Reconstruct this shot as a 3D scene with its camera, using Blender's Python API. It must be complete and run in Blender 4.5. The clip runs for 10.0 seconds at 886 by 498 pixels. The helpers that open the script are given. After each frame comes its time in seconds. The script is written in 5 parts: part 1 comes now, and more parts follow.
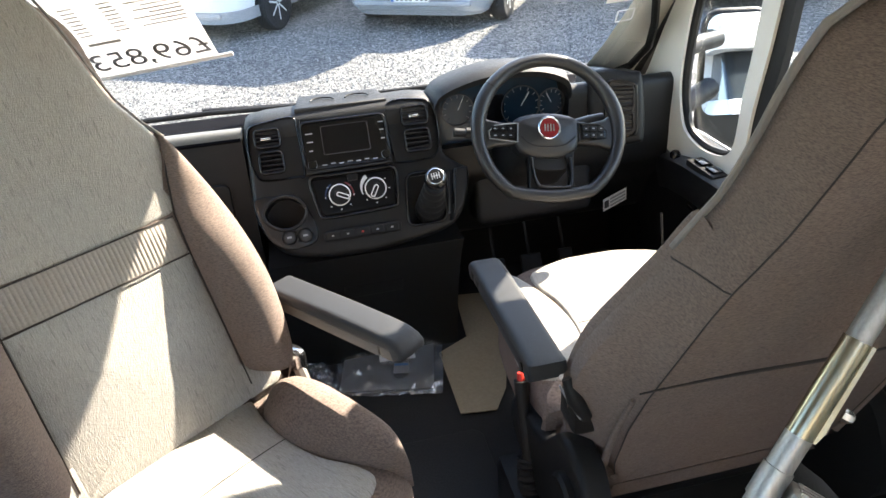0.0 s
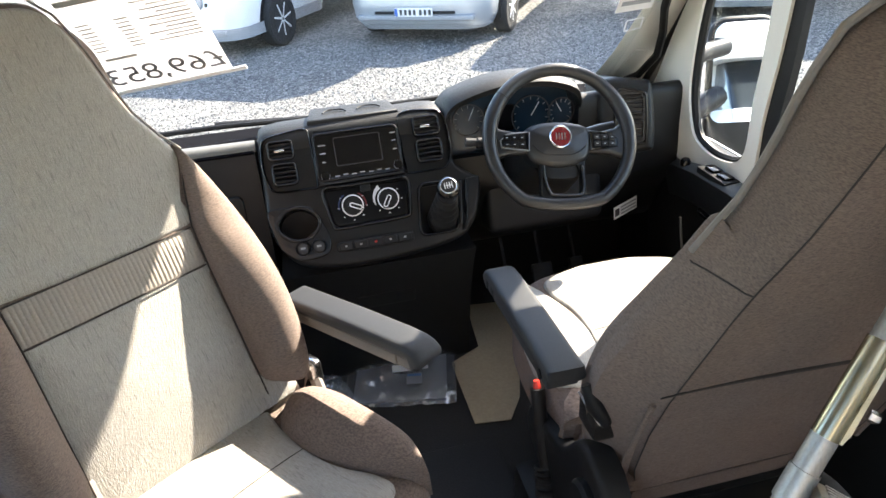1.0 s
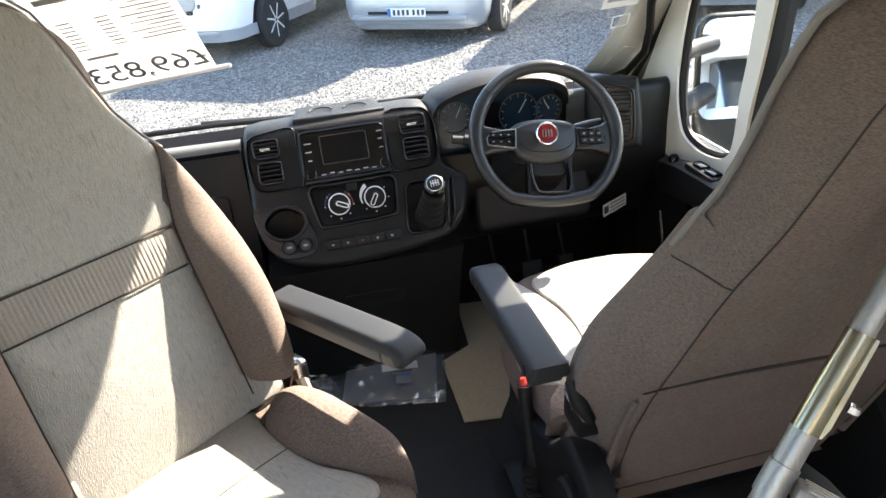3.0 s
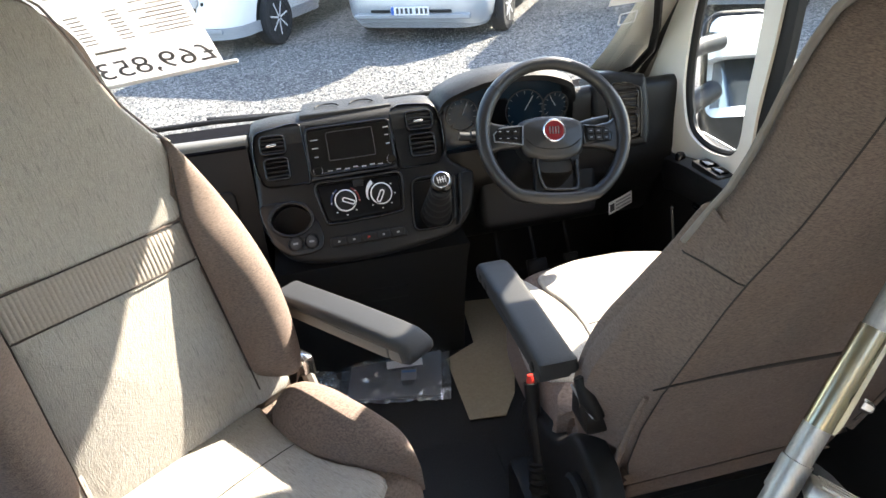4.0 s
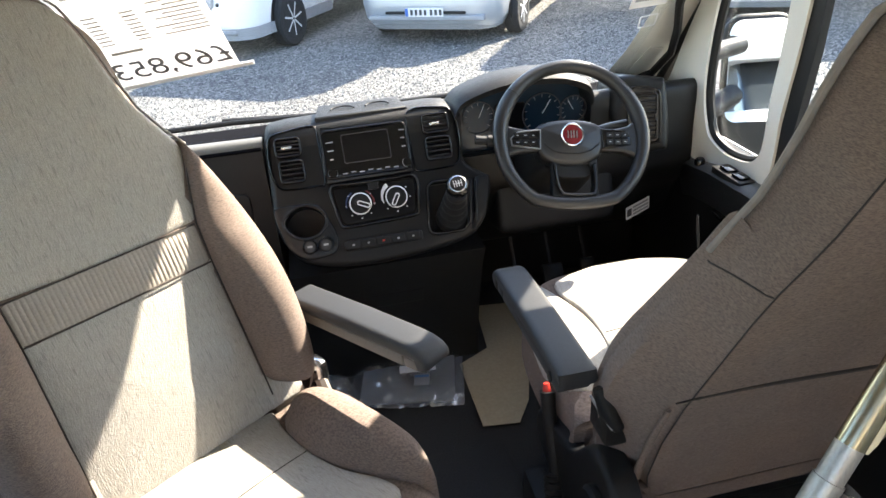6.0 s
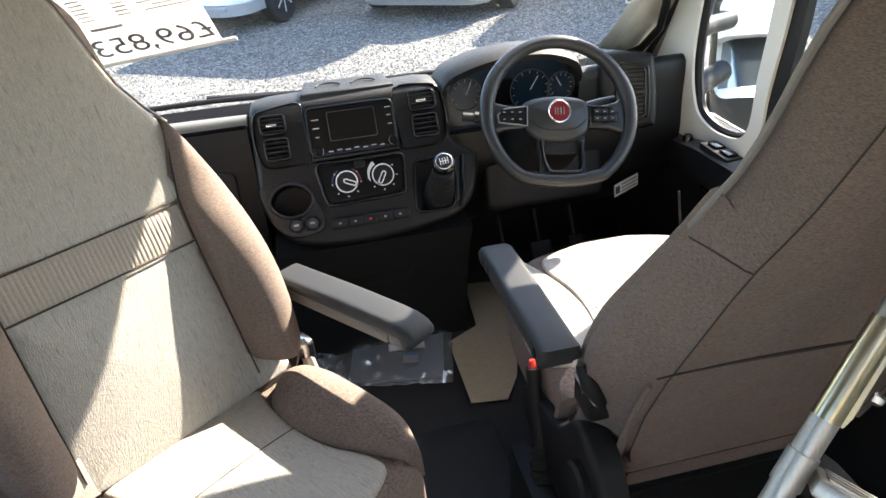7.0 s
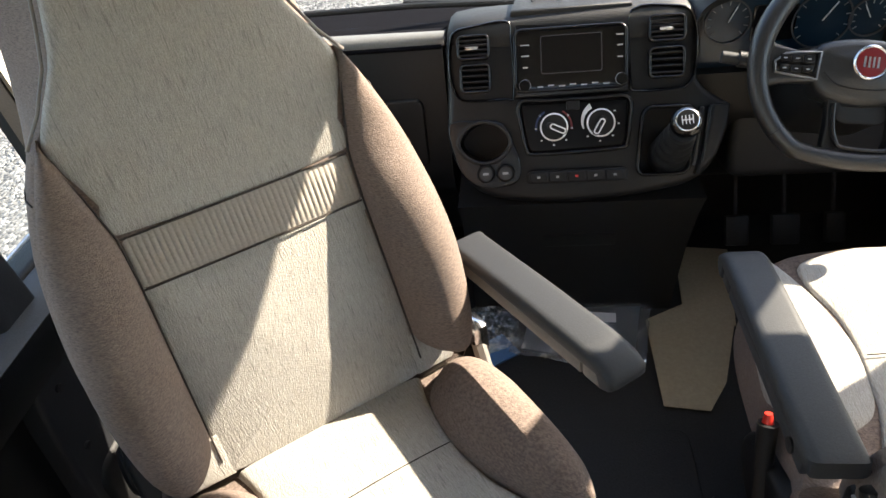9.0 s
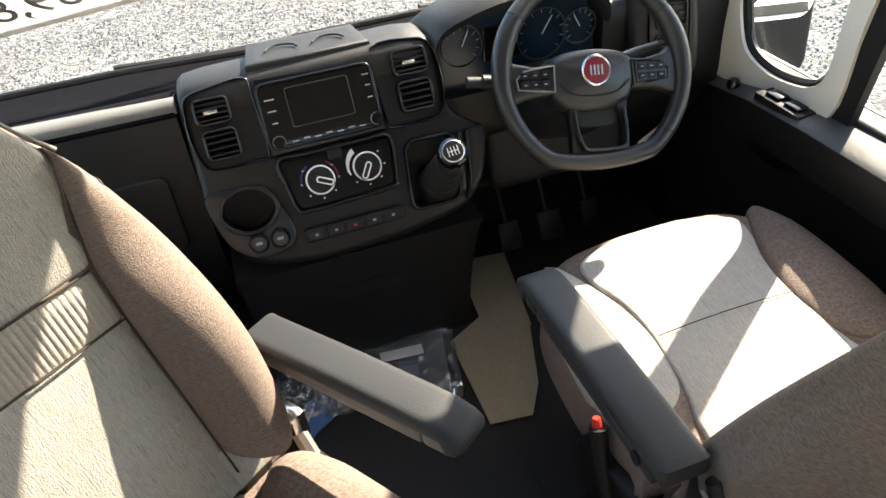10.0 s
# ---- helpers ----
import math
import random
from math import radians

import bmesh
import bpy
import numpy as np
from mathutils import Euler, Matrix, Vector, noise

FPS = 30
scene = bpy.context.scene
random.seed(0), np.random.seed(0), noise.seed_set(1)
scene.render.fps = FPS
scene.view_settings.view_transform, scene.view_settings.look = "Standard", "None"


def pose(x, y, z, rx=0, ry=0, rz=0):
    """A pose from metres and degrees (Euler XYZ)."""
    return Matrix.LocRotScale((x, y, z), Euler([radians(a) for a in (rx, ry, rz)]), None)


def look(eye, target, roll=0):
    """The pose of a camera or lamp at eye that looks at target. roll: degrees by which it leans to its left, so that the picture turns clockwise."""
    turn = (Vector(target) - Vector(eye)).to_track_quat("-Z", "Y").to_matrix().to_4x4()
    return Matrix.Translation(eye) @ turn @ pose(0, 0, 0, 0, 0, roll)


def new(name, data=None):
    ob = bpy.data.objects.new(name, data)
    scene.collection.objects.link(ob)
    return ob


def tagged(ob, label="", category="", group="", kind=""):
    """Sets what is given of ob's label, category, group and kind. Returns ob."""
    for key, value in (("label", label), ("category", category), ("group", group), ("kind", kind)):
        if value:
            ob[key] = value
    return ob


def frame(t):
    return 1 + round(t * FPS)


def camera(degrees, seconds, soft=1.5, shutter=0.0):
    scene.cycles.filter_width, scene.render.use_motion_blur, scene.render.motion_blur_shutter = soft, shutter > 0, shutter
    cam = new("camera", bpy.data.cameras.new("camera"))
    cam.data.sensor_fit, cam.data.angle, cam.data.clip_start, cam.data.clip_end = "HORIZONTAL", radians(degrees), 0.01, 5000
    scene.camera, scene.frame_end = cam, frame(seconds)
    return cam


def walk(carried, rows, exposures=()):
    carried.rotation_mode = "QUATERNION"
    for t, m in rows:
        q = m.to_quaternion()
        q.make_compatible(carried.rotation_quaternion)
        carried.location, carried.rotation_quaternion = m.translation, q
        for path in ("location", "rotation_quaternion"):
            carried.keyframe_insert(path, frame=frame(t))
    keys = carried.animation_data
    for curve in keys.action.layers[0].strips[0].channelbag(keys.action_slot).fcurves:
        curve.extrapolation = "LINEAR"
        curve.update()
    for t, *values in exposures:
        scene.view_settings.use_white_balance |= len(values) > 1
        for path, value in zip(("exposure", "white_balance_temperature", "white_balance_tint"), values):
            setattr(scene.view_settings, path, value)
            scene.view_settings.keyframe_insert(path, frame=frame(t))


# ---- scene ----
cam = camera(66.4, 10.0)
PATH = [
    (0, (-0.092, 0.119, 1.364), (0.241, 1.814, 0.356), -3.6),
    (0.5, (-0.099, 0.115, 1.362), (0.231, 1.823, 0.376), -4.2),
    (1, (-0.115, 0.115, 1.36), (0.211, 1.831, 0.386), -4.4),
    (1.5, (-0.088, 0.127, 1.351), (0.245, 1.842, 0.376), -4.6),
    (2, (-0.092, 0.118, 1.354), (0.24, 1.834, 0.381), -4.7),
    (2.5, (-0.087, 0.112, 1.353), (0.248, 1.828, 0.38), -4.7),
    (4, (-0.104, 0.115, 1.344), (0.227, 1.829, 0.369), -4.5),
    (4.5, (-0.09, 0.11, 1.357), (0.218, 1.831, 0.387), -4.6),
    (5, (-0.113, 0.11, 1.357), (0.186, 1.836, 0.391), -4.4),
    (6.5, (-0.103, 0.147, 1.337), (0.2, 1.865, 0.359), -4.5),
    (7, (-0.093, 0.136, 1.338), (0.214, 1.825, 0.313), -4.5),
    (7.5, (-0.093, 0.166, 1.318), (0.181, 1.831, 0.244), -4.4),
    (8, (-0.115, 0.249, 1.329), (0.024, 1.915, 0.233), -4.8),
    (8.5, (-0.119, 0.354, 1.34), (-0.181, 1.992, 0.193), -5.7),
    (9, (-0.095, 0.478, 1.311), (-0.349, 2.022, 0.065), -7.7),
    (9.5, (-0.04, 0.55, 1.286), (-0.156, 2.027, -0.057), -8.5),
    (10, (-0.117, 0.592, 1.321), (0.292, 2.086, 0.055), -5.9),
]
walk(cam, [(t, look(eye, target, roll)) for t, eye, target, roll in PATH],
     exposures=((0, 2.82, 6850, 10), (7.5, 2.78, 6900, 10), (8.5, 2.66, 7000, 10), (9.0, 2.44, 7100, 10), (9.5, 2.42, 7200, 10), (10, 2.56, 7350, 9)))

# ---- world, sun, exposure ----
SUN_AZ, SUN_EL = 60.0, 37.0          # degrees to the right of ahead, and above the horizon
SUN_DIR = Vector((math.sin(radians(SUN_AZ)) * math.cos(radians(SUN_EL)),
                  math.cos(radians(SUN_AZ)) * math.cos(radians(SUN_EL)), math.sin(radians(SUN_EL))))
world = bpy.data.worlds.new("sky")
scene.world = world
world.use_nodes = True
wn = world.node_tree
sky = wn.nodes.new("ShaderNodeTexSky")
sky.sky_type = "NISHITA"
sky.sun_disc = False
sky.sun_elevation = radians(SUN_EL)
sky.sun_rotation = radians(SUN_AZ)
bg = wn.nodes["Background"]
bg.inputs["Strength"].default_value = 0.14
wn.links.new(sky.outputs["Color"], bg.inputs["Color"])
sun = new("sun", bpy.data.lights.new("sun", "SUN"))
sun.data.energy = 4.3
sun.data.angle = radians(0.6)
sun.data.color = (1.0, 0.92, 0.80)
sun.matrix_world = look(SUN_DIR * 30, (0, 0, 0))
scene.view_settings.exposure = 2.75


# ---- materials ----
def mat(name, base, rough=0.6, metal=0.0, vary=0.12, scale=(30, 30, 30), bump=0.0, bscale=None, spec=0.5,
        tint=None, big=3.0, bigamt=0.1):
    """A procedural surface: fine grain, a larger drift of tone, and relief."""
    m = bpy.data.materials.new(name)
    m.use_nodes = True
    t = m.node_tree
    b = t.nodes["Principled BSDF"]
    b.inputs["Roughness"].default_value = rough
    b.inputs["Metallic"].default_value = metal
    b.inputs["Specular IOR Level"].default_value = spec
    co = t.nodes.new("ShaderNodeTexCoord")
    mp = t.nodes.new("ShaderNodeMapping")
    mp.inputs["Scale"].default_value = scale
    t.links.new(co.outputs["Object"], mp.inputs["Vector"])
    n1 = t.nodes.new("ShaderNodeTexNoise")
    n1.inputs["Scale"].default_value = 1.0
    n1.inputs["Detail"].default_value = 4
    t.links.new(mp.outputs["Vector"], n1.inputs["Vector"])
    n2 = t.nodes.new("ShaderNodeTexNoise")
    n2.inputs["Scale"].default_value = big
    n2.inputs["Detail"].default_value = 3
    t.links.new(co.outputs["Object"], n2.inputs["Vector"])
    ramp = t.nodes.new("ShaderNodeMix")
    ramp.data_type = "RGBA"
    lo = [c * (1 - vary) for c in base] if tint is None else list(tint)
    hi = [min(1.0, c * (1 + vary)) for c in base]
    ramp.inputs["A"].default_value = (*lo, 1)
    ramp.inputs["B"].default_value = (*hi, 1)
    mr = t.nodes.new("ShaderNodeMapRange")
    mr.inputs["From Min"].default_value, mr.inputs["From Max"].default_value = 0.3, 0.7
    t.links.new(n1.outputs["Fac"], mr.inputs["Value"])
    t.links.new(mr.outputs["Result"], ramp.inputs["Factor"])
    mul = t.nodes.new("ShaderNodeMix")
    mul.data_type, mul.blend_type = "RGBA", "MULTIPLY"
    mul.inputs["Factor"].default_value = 1.0
    mr2 = t.nodes.new("ShaderNodeMapRange")
    mr2.inputs["From Min"].default_value, mr2.inputs["From Max"].default_value = 0.3, 0.7
    mr2.inputs["To Min"].default_value, mr2.inputs["To Max"].default_value = 1 - bigamt, 1.0
    t.links.new(n2.outputs["Fac"], mr2.inputs["Value"])
    t.links.new(ramp.outputs["Result"], mul.inputs["A"])
    t.links.new(mr2.outputs["Result"], mul.inputs["B"])
    t.links.new(mul.outputs["Result"], b.inputs["Base Color"])
    rr = t.nodes.new("ShaderNodeMapRange")
    rr.inputs["To Min"].default_value, rr.inputs["To Max"].default_value = rough * 0.88, min(1.0, rough * 1.12)
    t.links.new(n2.outputs["Fac"], rr.inputs["Value"])
    t.links.new(rr.outputs["Result"], b.inputs["Roughness"])
    if bump:
        n3 = n1
        if bscale:
            mp3 = t.nodes.new("ShaderNodeMapping")
            mp3.inputs["Scale"].default_value = bscale
            t.links.new(co.outputs["Object"], mp3.inputs["Vector"])
            n3 = t.nodes.new("ShaderNodeTexNoise")
            n3.inputs["Scale"].default_value = 1.0
            n3.inputs["Detail"].default_value = 2
            t.links.new(mp3.outputs["Vector"], n3.inputs["Vector"])
        bp = t.nodes.new("ShaderNodeBump")
        bp.inputs["Strength"].default_value = 1.0
        bp.inputs["Distance"].default_value = bump
        t.links.new(n3.outputs["Fac"], bp.inputs["Height"])
        t.links.new(bp.outputs["Normal"], b.inputs["Normal"])
    return m


def glow(name, col, strength):
    m = bpy.data.materials.new(name)
    m.use_nodes = True
    b = m.node_tree.nodes["Principled BSDF"]
    b.inputs["Base Color"].default_value = (*col, 1)
    b.inputs["Emission Color"].default_value = (*col, 1)
    b.inputs["Emission Strength"].default_value = strength
    return m


def glass(name, tint=(1, 1, 1), gloss=0.5):
    m = bpy.data.materials.new(name)
    m.use_nodes = True
    t = m.node_tree
    out = t.nodes["Material Output"]
    tr = t.nodes.new("ShaderNodeBsdfTransparent")
    tr.inputs["Color"].default_value = (*tint, 1)
    gl = t.nodes.new("ShaderNodeBsdfGlossy")
    gl.inputs["Roughness"].default_value = 0.02
    lw = t.nodes.new("ShaderNodeLayerWeight")
    lw.inputs["Blend"].default_value = 0.5
    pw = t.nodes.new("ShaderNodeMath")
    pw.operation = "POWER"
    pw.inputs[1].default_value = 4.0
    t.links.new(lw.outputs["Facing"], pw.inputs[0])
    fr = t.nodes.new("ShaderNodeMath")
    fr.operation = "MULTIPLY_ADD"
    fr.inputs[1].default_value = gloss
    fr.inputs[2].default_value = 0.02
    t.links.new(pw.outputs["Value"], fr.inputs[0])
    mx = t.nodes.new("ShaderNodeMixShader")
    t.links.new(fr.outputs["Value"], mx.inputs["Fac"])
    t.links.new(tr.outputs["BSDF"], mx.inputs[1])
    t.links.new(gl.outputs["BSDF"], mx.inputs[2])
    t.links.new(mx.outputs["Shader"], out.inputs["Surface"])
    return m


def gravel_mat():
    m = bpy.data.materials.new("gravel")
    m.use_nodes = True
    t = m.node_tree
    b = t.nodes["Principled BSDF"]
    b.inputs["Roughness"].default_value = 0.85
    b.inputs["Specular IOR Level"].default_value = 0.08
    co = t.nodes.new("ShaderNodeTexCoord")
    v = t.nodes.new("ShaderNodeTexVoronoi")
    v.inputs["Scale"].default_value = 38
    t.links.new(co.outputs["Object"], v.inputs["Vector"])
    hs = t.nodes.new("ShaderNodeSeparateColor")
    t.links.new(v.outputs["Color"], hs.inputs["Color"])
    cr = t.nodes.new("ShaderNodeValToRGB")
    cr.color_ramp.elements[0].color = (0.095, 0.096, 0.097, 1)
    cr.color_ramp.elements[1].color = (0.34, 0.332, 0.312, 1)
    e = cr.color_ramp.elements.new(0.5)
    e.color = (0.178, 0.175, 0.170, 1)
    t.links.new(hs.outputs["Red"], cr.inputs["Fac"])
    n2 = t.nodes.new("ShaderNodeTexNoise")
    n2.inputs["Scale"].default_value = 0.7
    n2.inputs["Detail"].default_value = 5
    t.links.new(co.outputs["Object"], n2.inputs["Vector"])
    mr2 = t.nodes.new("ShaderNodeMapRange")
    mr2.inputs["From Min"].default_value, mr2.inputs["From Max"].default_value = 0.3, 0.7
    mr2.inputs["To Min"].default_value, mr2.inputs["To Max"].default_value = 0.78, 1.05
    t.links.new(n2.outputs["Fac"], mr2.inputs["Value"])
    mul = t.nodes.new("ShaderNodeMix")
    mul.data_type, mul.blend_type = "RGBA", "MULTIPLY"
    mul.inputs["Factor"].default_value = 1.0
    t.links.new(cr.outputs["Color"], mul.inputs["A"])
    t.links.new(mr2.outputs["Result"], mul.inputs["B"])
    t.links.new(mul.outputs["Result"], b.inputs["Base Color"])
    inv = t.nodes.new("ShaderNodeMath")
    inv.operation = "SUBTRACT"
    inv.inputs[0].default_value = 1.0
    t.links.new(v.outputs["Distance"], inv.inputs[1])
    add = t.nodes.new("ShaderNodeMath")
    add.operation = "ADD"
    t.links.new(inv.outputs["Value"], add.inputs[0])
    t.links.new(hs.outputs["Green"], add.inputs[1])
    bp = t.nodes.new("ShaderNodeBump")
    bp.inputs["Distance"].default_value = 0.014
    t.links.new(add.outputs["Value"], bp.inputs["Height"])
    t.links.new(bp.outputs["Normal"], b.inputs["Normal"])
    return m


def woven(name, base):
    """Slubbed cloth: a fine square weave, long pale and dark slubs up the panel, and slow unevenness."""
    m = mat(name, base, 0.92, vary=0.13, scale=(800, 70, 70), spec=0.15, bigamt=0.09)
    t = m.node_tree
    b = t.nodes["Principled BSDF"]
    co = t.nodes["Texture Coordinate"]

    def layer(scale, detail=1.0):
        mp = t.nodes.new("ShaderNodeMapping")
        mp.inputs["Scale"].default_value = scale
        t.links.new(co.outputs["Object"], mp.inputs["Vector"])
        n = t.nodes.new("ShaderNodeTexNoise")
        n.inputs["Scale"].default_value = 1.0
        n.inputs["Detail"].default_value = detail
        t.links.new(mp.outputs["Vector"], n.inputs["Vector"])
        return n.outputs["Fac"]

    def remap(v, a, c, lo, hi):
        r = t.nodes.new("ShaderNodeMapRange")
        r.inputs["From Min"].default_value, r.inputs["From Max"].default_value = a, c
        r.inputs["To Min"].default_value, r.inputs["To Max"].default_value = lo, hi
        t.links.new(v, r.inputs["Value"])
        return r.outputs["Result"]

    def times(c, f):
        x = t.nodes.new("ShaderNodeMix")
        x.data_type, x.blend_type = "RGBA", "MULTIPLY"
        x.inputs["Factor"].default_value = 1.0
        t.links.new(c, x.inputs["A"])
        t.links.new(f, x.inputs["B"])
        return x.outputs["Result"]
    was = b.inputs["Base Color"].links[0].from_socket
    slub = layer((420, 34, 34))
    weave = layer((900, 520, 520))
    col = times(times(was, remap(slub, 0.60, 0.74, 1.0, 0.74)), remap(weave, 0.35, 0.65, 0.86, 1.08))
    t.links.new(col, b.inputs["Base Color"])
    add = t.nodes.new("ShaderNodeMath")
    add.operation = "ADD"
    t.links.new(layer((520, 110, 110), 2.0), add.inputs[0])
    t.links.new(weave, add.inputs[1])
    bp = t.nodes.new("ShaderNodeBump")
    bp.inputs["Distance"].default_value = 0.0011
    t.links.new(add.outputs["Value"], bp.inputs["Height"])
    t.links.new(bp.outputs["Normal"], b.inputs["Normal"])
    return m


def stone_mat():
    m = mat("gravel_stone", (0.3, 0.3, 0.3), 0.85, vary=0.1, spec=0.08)
    t = m.node_tree
    geo = t.nodes.new("ShaderNodeNewGeometry")
    cr = t.nodes.new("ShaderNodeValToRGB")
    cr.color_ramp.elements[0].color = (0.10, 0.101, 0.102, 1)
    cr.color_ramp.elements[1].color = (0.37, 0.36, 0.338, 1)
    cr.color_ramp.elements.new(0.5).color = (0.186, 0.183, 0.178, 1)
    t.links.new(geo.outputs["Random Per Island"], cr.inputs["Fac"])
    t.links.new(cr.outputs["Color"], t.nodes["Principled BSDF"].inputs["Base Color"])
    return m


M_STONE = stone_mat()
M_GRAVEL = gravel_mat()
M_DASH = mat("dash_plastic", (0.0100, 0.0103, 0.0110), 0.38, bump=0.0006, scale=(500, 500, 500), vary=0.2, spec=0.30)
M_DASH_TOP = mat("dash_top_plastic", (0.017, 0.0172, 0.0176), 0.58, bump=0.0008, scale=(450, 450, 450), vary=0.2, spec=0.3)
M_BLACK = mat("black_plastic", (0.0112, 0.0112, 0.0116), 0.5, bump=0.0004, scale=(600, 600, 600), vary=0.2, spec=0.25)
M_LEDGE = mat("grey_ledge_plastic", (0.060, 0.061, 0.062), 0.5, bump=0.0006, scale=(420, 420, 420), vary=0.15)
M_FLOCK = mat("matt_black_grain", (0.0062, 0.0058, 0.0072), 0.95, bump=0.0010, scale=(380, 380, 380), vary=0.25, spec=0.02)
# far paler than the dash: sunlight on the lip is in this colour
M_LIP_SUNLIT = mat("sunlit_dash_lip", (0.120, 0.119, 0.110), 0.55, bump=0.0004, scale=(400, 400, 400), vary=0.12)
M_PANEL = mat("satin_panel", (0.0080, 0.0083, 0.0092), 0.26, bump=0.0003, scale=(600, 600, 600), vary=0.15, spec=0.40)
M_HEAT = mat("heater_black", (0.0055, 0.0055, 0.006), 0.32, vary=0.05, spec=0.14)
M_GLOSS = mat("gloss_black", (0.004, 0.004, 0.0045), 0.14, vary=0.05)
M_SCREEN = mat("screen_glass", (0.004, 0.004, 0.005), 0.08, vary=0.02)
M_CHROME = mat("satin_chrome", (0.62, 0.63, 0.65), 0.22, metal=1.0, vary=0.04)
M_GREYMETAL = mat("dull_silver_plastic", (0.30, 0.31, 0.32), 0.35, metal=0.6, vary=0.06)
M_WHITE_MARK = mat("white_print", (0.75, 0.76, 0.78), 0.5, vary=0.03)
M_GREY_MARK = mat("grey_print", (0.32, 0.33, 0.34), 0.5, vary=0.03)
M_DARK_MARK = mat("dark_print", (0.05, 0.05, 0.055), 0.6, vary=0.05)
M_RED = mat("red_plastic", (0.62, 0.03, 0.02), 0.35, vary=0.05)
M_RED_DIM = mat("dull_red_print", (0.16, 0.02, 0.02), 0.5, vary=0.05)
M_BLUE_DIM = mat("dull_blue_print", (0.02, 0.04, 0.12), 0.5, vary=0.05)
M_BADGE = mat("badge_red", (0.17, 0.014, 0.016), 0.25, vary=0.05)
M_WHEEL = mat("wheel_leather", (0.0185, 0.0188, 0.0195), 0.34, bump=0.0005, scale=(350, 350, 350), vary=0.2)
M_ARM = mat("armrest_vinyl", (0.030, 0.0315, 0.034), 0.55, spec=0.35, bump=0.00025, scale=(420, 420, 420), vary=0.12)
M_ARM_UNDER = mat("armrest_underside", (0.17, 0.15, 0.13), 0.6, bump=0.0004, scale=(300, 300, 300))
M_FAB_LIGHT = woven("light_woven_fabric", (0.40, 0.38, 0.345))
M_FAB_PALE = woven("pale_seat_fabric", (0.42, 0.40, 0.365))
M_FAB_BAND = mat("quilted_band_fabric", (0.34, 0.305, 0.27), 0.8, bump=0.001, scale=(300, 300, 300), vary=0.1, spec=0.2)
M_FAB_BROWN = mat("brown_plush_fabric", (0.190, 0.147, 0.126), 0.92, bump=0.0013, scale=(170, 170, 800),
                  bscale=(380, 380, 800), vary=0.30, spec=0.2, bigamt=0.16, big=7)
M_SEAM = mat("seam_thread", (0.040, 0.032, 0.028), 0.8)
M_PIPE = mat("grey_piping", (0.24, 0.22, 0.20), 0.8)
M_TRIM = mat("beige_trim", (0.68, 0.66, 0.59), 0.6, bump=0.0005, scale=(300, 300, 300), vary=0.05)
M_WALL = mat("cream_wall", (0.62, 0.58, 0.50), 0.6, vary=0.04)
M_WOOD = mat("brown_wood", (0.16, 0.09, 0.05), 0.4, scale=(6, 60, 6), vary=0.3)
M_FLOOR = mat("black_rubber_floor", (0.021, 0.021, 0.0215), 0.7, bump=0.001, scale=(200, 200, 200), vary=0.3)
M_FLOOR_H = mat("vinyl_floor", (0.20, 0.15, 0.11), 0.5, scale=(4, 40, 4), vary=0.25)
M_ALU = mat("brushed_aluminium", (0.46, 0.455, 0.44), 0.46, metal=0.85, scale=(300, 300, 20), vary=0.1)
M_STEEL = mat("zinc_plated_steel", (0.46, 0.43, 0.32), 0.24, metal=1.0, scale=(60, 60, 60), vary=0.1)
M_GREYPLAST = mat("grey_plastic", (0.28, 0.29, 0.31), 0.5, vary=0.08)
M_CARD = mat("floor_card", (0.40, 0.34, 0.24), 0.85, bump=0.0004, scale=(120, 120, 120), vary=0.08)
def paper_mat():
    m = mat("thin_paper", (0.82, 0.82, 0.82), 0.8, vary=0.02)
    t = m.node_tree
    tl = t.nodes.new("ShaderNodeBsdfTranslucent")
    tl.inputs["Color"].default_value = (0.8, 0.8, 0.79, 1)
    mx = t.nodes.new("ShaderNodeMixShader")
    mx.inputs["Fac"].default_value = 0.5
    t.links.new(t.nodes["Principled BSDF"].outputs["BSDF"], mx.inputs[1])
    t.links.new(tl.outputs["BSDF"], mx.inputs[2])
    t.links.new(mx.outputs["Shader"], t.nodes["Material Output"].inputs["Surface"])
    return m


M_SHEET = paper_mat()
M_PILLAR = mat("dark_pillar_plastic", (0.011, 0.012, 0.015), 0.6, bump=0.0004, scale=(300, 300, 300))
M_FAINT = mat("faint_print", (0.38, 0.37, 0.34), 0.7, vary=0.05)
M_PRICE = mat("price_print", (0.17, 0.17, 0.18), 0.7, vary=0.05)
M_PAPER = mat("white_paper", (0.80, 0.80, 0.80), 0.8, vary=0.02)
M_BLUE = mat("blue_print", (0.10, 0.22, 0.45), 0.5, vary=0.05)
M_BODY_W = mat("white_paint", (0.78, 0.79, 0.80), 0.25, vary=0.02)
M_BODY_S = mat("silver_paint", (0.50, 0.53, 0.57), 0.3, metal=0.5, vary=0.04)
M_TYRE = mat("tyre_rubber", (0.02, 0.02, 0.021), 0.85, bump=0.002, scale=(60, 60, 60), vary=0.3)
M_GLASS = glass("clear_glass", (0.97, 0.98, 0.98))
M_GLASS_SIDE = glass("side_clear_glass", (0.95, 0.97, 0.97), 0.14)
M_GLASS_T = mat("dark_car_glass", (0.02, 0.025, 0.03), 0.08, vary=0.05)
M_ALLOY = mat("bright_alloy", (0.62, 0.63, 0.64), 0.35, metal=0.2, vary=0.05)
M_LAMP = mat("lamp_glass", (0.55, 0.58, 0.62), 0.1, metal=0.4, vary=0.1)
